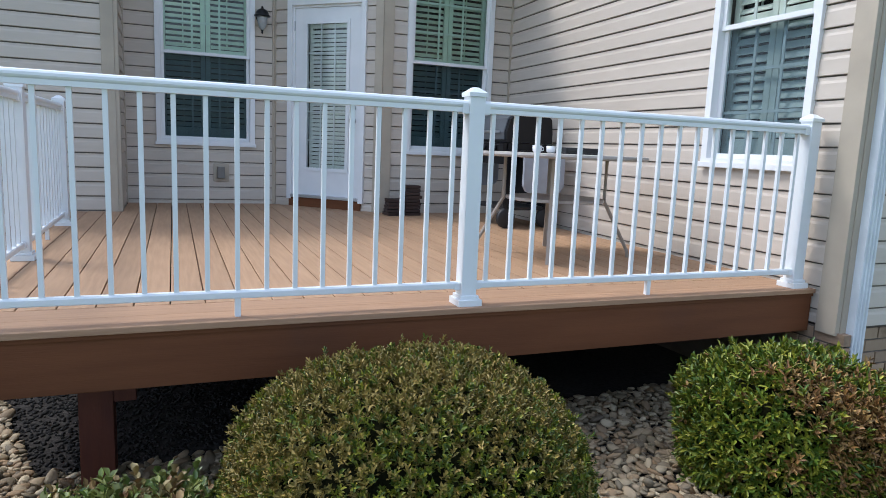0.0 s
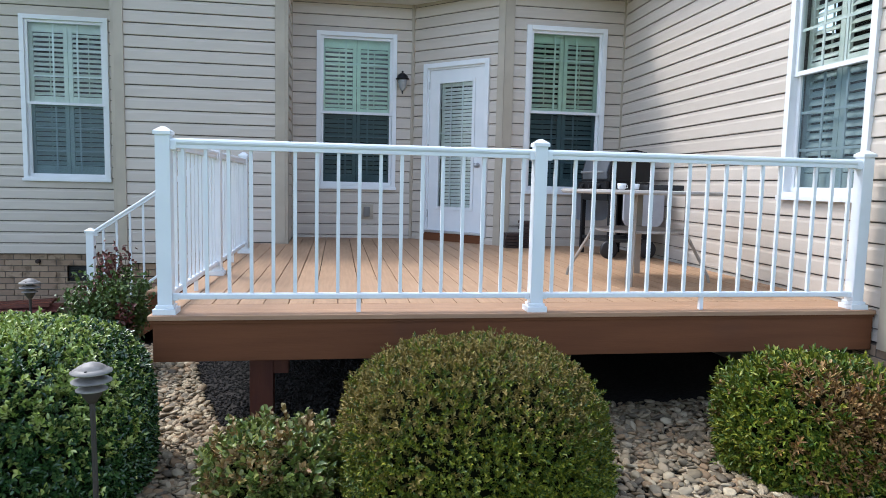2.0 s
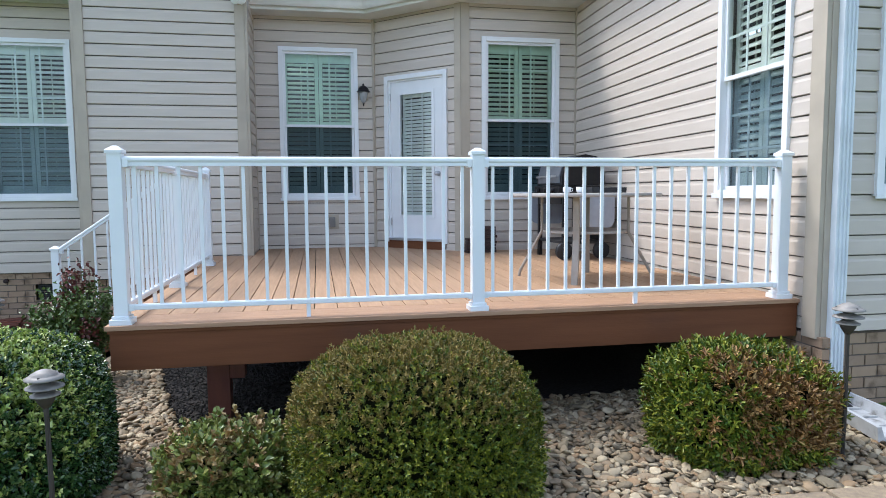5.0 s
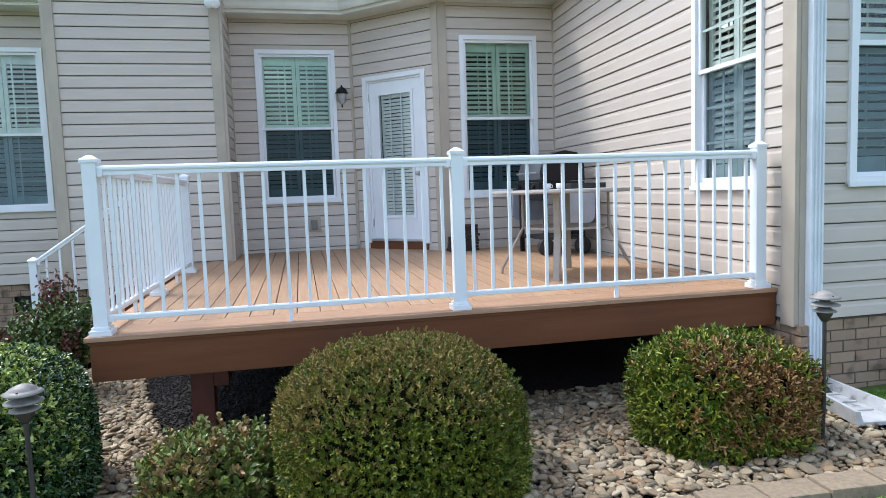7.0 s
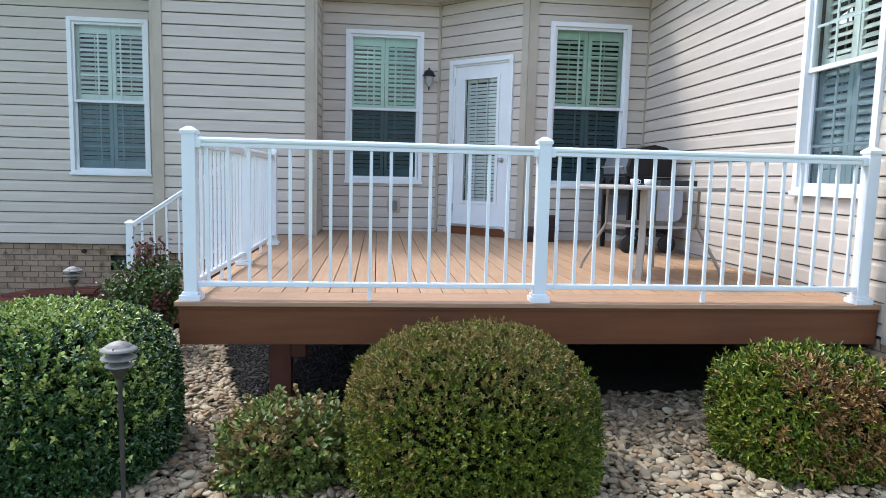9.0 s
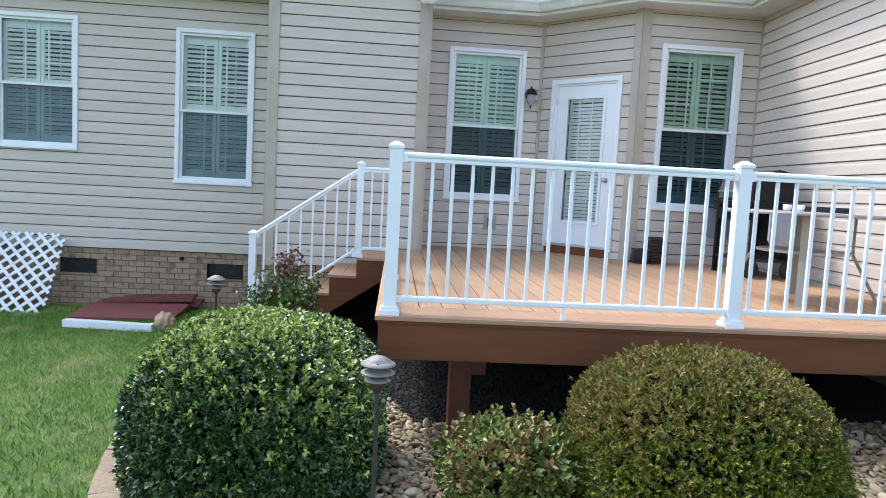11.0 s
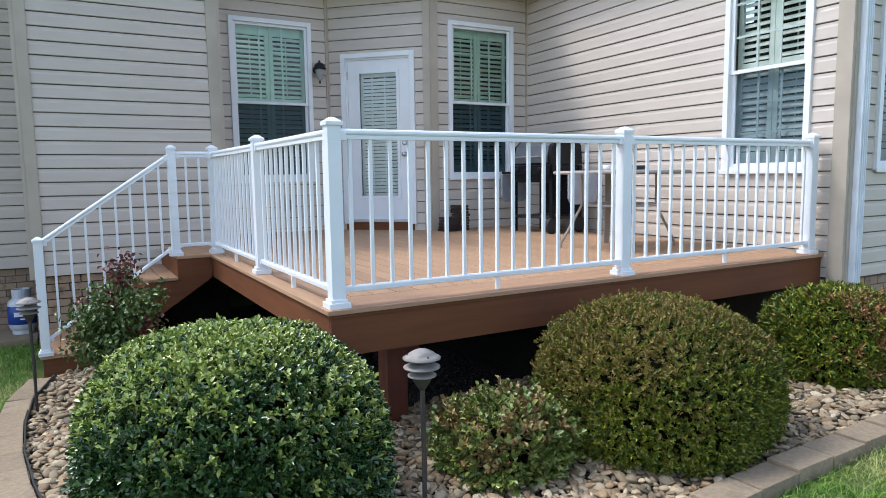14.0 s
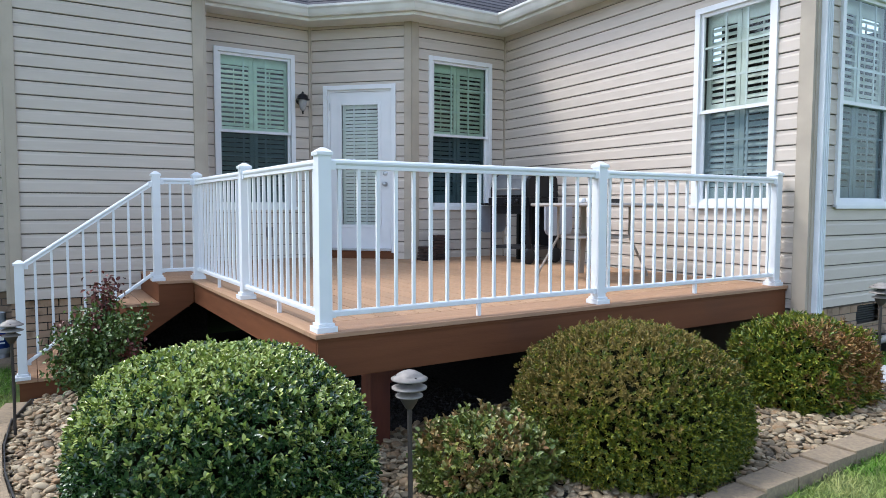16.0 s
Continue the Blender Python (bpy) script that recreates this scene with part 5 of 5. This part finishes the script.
# ---- gas grill ----
M_SHELF = mat("grey_shelf_plastic", (0.34, 0.37, 0.42), 0.5)
gr = thing("gas_grill", "black gas grill, lid closed, grey panels hanging at both ends", "grill", Matrix.Translation((3.90, 3.13, 0.0)) @ Matrix.Rotation(radians(-86), 4, "Z"))
for x in (-0.33, 0.33):
    for y in (-0.22, 0.22):
        part("leg", B(x - 0.022, x + 0.022, y - 0.022, y + 0.022, 0.06 if x > 0 else 0.0, 0.80, 0.004), M_BLACK, gr)
part("bottom_shelf", B(-0.34, 0.34, -0.23, 0.23, 0.17, 0.20, 0.005), M_PLASTIC, gr)
part("front_panel", B(-0.30, 0.30, -0.245, -0.235, 0.60, 0.76, 0.003), M_BLACK, gr)
part("firebox", prism([(-0.24, 0.80), (-0.19, 0.68), (0.19, 0.68), (0.24, 0.80)], 0.66, Matrix.Rotation(radians(-90), 4, "Z") @ Matrix.Translation((0, -0.33, 0))), M_BLACK, gr)
lidp = [(-0.25, 0.805), (-0.255, 0.90), (-0.22, 1.02), (-0.13, 1.10), (0.02, 1.135), (0.16, 1.11), (0.235, 1.03), (0.25, 0.90), (0.25, 0.805)]
lid = part("lid", prism(lidp, 0.68, Matrix.Rotation(radians(-90), 4, "Z") @ Matrix.Translation((0, -0.34, 0)) @ Matrix.Scale(-1, 4, (1, 0, 0))), M_BLACK, gr, "closed black enamel lid")
LT = Matrix.Rotation(radians(-90), 4, "Z") @ Matrix.Translation((0, -0.29, 0)) @ Matrix.Scale(-1, 4, (1, 0, 0))
part("lid_front", prism([(-0.258, 0.83), (-0.264, 0.90), (-0.229, 1.026), (-0.134, 1.109), (-0.125, 1.10), (-0.22, 1.018), (-0.254, 0.90), (-0.25, 0.83)], 0.58, LT), mat("dull_lid_steel", (0.22, 0.24, 0.27), 0.35, 0.6, scale=8), lid, "grey steel lid front")
part("lid_handle", tube([(-0.22, -0.27, 0.90), (-0.22, -0.31, 0.90), (0.22, -0.31, 0.90), (0.22, -0.27, 0.90)], 0.011, 8), M_STEEL, lid, "steel bar handle")
part("control_panel", B(-0.34, 0.34, -0.29, -0.25, 0.70, 0.80, 0.006), M_BLACK, gr)
for k in range(3):
    part("knob", lathe([(0.028, 0), (0.026, 0.02), (0.018, 0.026)], 14, Matrix.Translation((-0.2 + k * 0.2, -0.29, 0.75)) @ Matrix.Rotation(radians(90), 4, "X")), M_BLACK, gr, "", True)
for x in (-0.60, 0.60):
    bm = prism([(-0.22, 0.70), (-0.22, 0.42), (-0.19, 0.37), (-0.14, 0.35), (0.14, 0.35), (0.19, 0.37), (0.22, 0.42), (0.22, 0.70)], 0.028,
               Matrix.Translation((x, 0, 0)) @ Matrix.Rotation(radians(90), 4, "Z") @ Matrix.Translation((0, -0.014, 0)))
    part("shelf_apron", bm, M_SHELF, gr, "grey hanging shelf panel")
    part("side_shelf", B(min(x, x * 0.58), max(x, x * 0.58), -0.22, 0.22, 0.705, 0.735, 0.006), M_BLACK, gr)
part("rear_panel", B(-0.30, 0.30, 0.235, 0.245, 0.20, 0.70, 0.003), M_BLACK, gr)
for y in (-0.22, 0.22):
    w_ = part("wheel", lathe([(0.03, -0.025), (0.085, -0.025), (0.095, -0.015), (0.095, 0.015), (0.085, 0.025), (0.03, 0.025)], 24, Matrix.Translation((0.33, y, 0.095)) @ Matrix.Rotation(radians(90), 4, "Y")), M_PLASTIC, gr, "black rubber wheel", True)
# ---- stack by the corner ----
M_SLAB = mat("dark_brown_slab", (0.04, 0.022, 0.017), 0.8, bump=0.4, rnd=0.3)
rng = random.Random(12)


def slab_stack(label, x, y, half, n):
    """A pile of n square slabs, none laid quite true."""
    pile = thing("paver_stack", label, "slabs", Matrix.Translation((x, y, 0.0)), "slabs on the deck")
    for k in range(n):
        m = Matrix.Translation((rng.uniform(-0.008, 0.008), rng.uniform(-0.008, 0.008), 0)) @ Matrix.Rotation(rng.uniform(-0.10, 0.10), 4, "Z")
        part("slab", B(-half, half, -half, half, k * 0.036 + 0.0005, k * 0.036 + 0.032, 0.004, m), M_SLAB, pile)


slab_stack("tall stack of dark brown square slabs against the wall", 3.16, 3.95, 0.085, 9)
slab_stack("low stack of dark brown square slabs on the deck", 2.965, 3.92, 0.09, 5)

# ---- side yard ----
gz0 = ground_z(-3.3, 4.7)
rb = random.Random(2)
for k in range(5):
    # each board leans on the one behind it
    L = 1.20 + rb.uniform(-0.05, 0.05)
    m = (Matrix.Translation((-3.91 + 0.03 * k + rb.uniform(-0.05, 0.05), 4.34 + k * 0.185, gz0 + 0.008 + k * 0.010)) @ Matrix.Rotation(radians(rb.uniform(-1.5, 4)), 4, "Z")
         @ Matrix.Rotation(radians(9.0), 4, "X") @ Matrix.Rotation(radians(rb.uniform(-1.5, 0.0)), 4, "Y"))
    tagged(part("board", B(0, L, 0, 0.28, 0, 0.030, 0.004, m), M_REDBOARD), "faded red painted board lying on the grass", "board", "red boards")
for k in range(3):
    m = Matrix.Translation((-3.72 + 0.08 * k, 4.98 + k * 0.13, gz0 + 0.115 + k * 0.006)) @ Matrix.Rotation(radians(3 - 3 * k), 4, "Z") @ Matrix.Rotation(radians(-2.0 - k), 4, "Y")
    tagged(part("board", B(0, 1.12 - 0.08 * k, 0, 0.075, 0, 0.034, 0.003, m), M_STAIN), "dark stained timber lying on the red boards", "board", "red boards")
m = Matrix.Translation((-3.66, 3.78, ground_z(-3.3, 3.8) + 0.012)) @ Matrix.Rotation(radians(-7), 4, "Z")
vp = thing("vinyl_post", "white vinyl post offcut lying on the grass", "post", m)
part("sleeve", B(0, 1.02, 0, 0.105, 0, 0.085, 0.006), M_WINWHITE, vp)
part("end_cap", B(0.97, 1.03, -0.006, 0.111, -0.004, 0.091, 0.006), M_WINWHITE, vp)
bm = bmesh.new()
bmesh.ops.create_icosphere(bm, subdivisions=4, radius=1)
for v in bm.verts:
    f = 1 + 0.35 * noise.noise(v.co * 2.3) + 0.22 * abs(noise.noise(Vector((v.co.x * 6, v.co.y * 6, v.co.z * 2.2))))
    v.co = Vector((v.co.x * 0.10, v.co.y * 0.08, v.co.z * 0.10)) * f
zb = min(v.co.z for v in bm.verts)
bmesh.ops.transform(bm, matrix=Matrix.Translation((-2.53, 3.74, ground_z(-2.6, 3.7) - zb - 0.01)), verts=bm.verts[:])
tagged(part("paper_bag", bm, M_BAG, None, "", True), "crumpled brown paper bag on the grass", "bag")

zp = ground_z(-1.7, 5.1)
tagged(part("concrete_pad", B(-2.02, -1.56, 4.72, 5.38, zp - 0.05, zp + 0.075, 0.010), M_CURB), "tan concrete pad under the gas cylinder", "pad", kind="structure")
pt = thing("propane_tank", "white propane cylinder with a blue sleeve beside the stairs", "gas cylinder", Matrix.Translation((-1.692, 5.10, zp + 0.0755)))
part("foot_ring", lathe([(0.105, 0.0), (0.11, 0.0), (0.11, 0.05), (0.105, 0.05)], 28), M_TANKW, pt)
part("cylinder", lathe([(0.09, 0.03), (0.125, 0.05), (0.14, 0.09), (0.14, 0.31), (0.128, 0.35), (0.085, 0.385), (0.03, 0.40)], 28), M_TANKW, pt, "", True)
part("sleeve", lathe([(0.141, 0.11), (0.143, 0.112), (0.143, 0.305), (0.141, 0.307)], 28), M_BLUE, pt, "blue printed sleeve", True)
part("print_bar", B(-0.075, 0.07, -0.1475, -0.130, 0.20, 0.245), M_WINWHITE, pt, "white print on the sleeve")
part("print_bar", B(-0.02, 0.075, -0.1475, -0.128, 0.165, 0.178), M_WINWHITE, pt, "white print on the sleeve")
part("print_bar", B(-0.03, 0.07, -0.1478, -0.131, 0.248, 0.262), M_REDBOARD, pt, "red stroke on the sleeve")
part("collar", lathe([(0.09, 0.375), (0.09, 0.48), (0.084, 0.48), (0.084, 0.375)], 20), M_TANKW, pt)
part("valve", lathe([(0.02, 0.39), (0.02, 0.43), (0.032, 0.435), (0.032, 0.45), (0.01, 0.452)], 12), M_POLE, pt)

# lattice panel leaning on the wall
lx0, lx1, lz0, lz1 = -7.1, -4.36, 0.0, 1.14
lt = thing("lattice_panel", "white diagonal lattice panel leaning on the brick foundation", "lattice", Matrix.Translation((0, 4.75, ground_z(-4.0, 4.75) - 0.01)) @ Matrix.Rotation(radians(-32), 4, "X"))
pitch = 0.168
for sgn in (1, -1):
    k = -12
    while True:
        xs = lx0 + k * pitch
        if xs > lx1 + 1.0:
            break
        # strip along the diagonal, clipped to the panel
        p0, p1 = (xs, lz0), (xs + sgn * (lz1 - lz0), lz1)
        t0, t1 = 0.0, 1.0
        dx = p1[0] - p0[0]
        for lim, s2 in ((lx0, 1), (lx1, -1)):
            a0, a1 = s2 * (p0[0] - lim), s2 * (p1[0] - lim)
            if a0 < 0 and a1 < 0:
                t1 = -1
            elif a0 < 0:
                t0 = max(t0, a0 / (a0 - a1))
            elif a1 < 0:
                t1 = min(t1, a0 / (a0 - a1))
        if t1 - t0 > 0.05:
            L = (t1 - t0) * math.hypot(dx, lz1 - lz0)
            m = Matrix.Translation((p0[0] + dx * t0, 0.006 * sgn, lz0 + (lz1 - lz0) * t0)) @ Matrix.Rotation(-math.atan2(lz1 - lz0, dx), 4, "Y")
            part("lattice_strip", B(0, L, -0.006, 0.006, -0.020, 0.020, 0, m), M_LATTICE, lt)
        k += 1

# small pipe stub through the brick
ps = tagged(part("pipe_stub", lathe([(0.022, 0.0), (0.028, 0.004), (0.028, 0.05), (0.018, 0.055)], 14, Matrix.Translation((-2.87, WY + 0.03, -0.365)) @ Matrix.Rotation(radians(90), 4, "X")), M_SLAB, None, "", True),
            "short brown pipe stub in the brick foundation", "pipe")
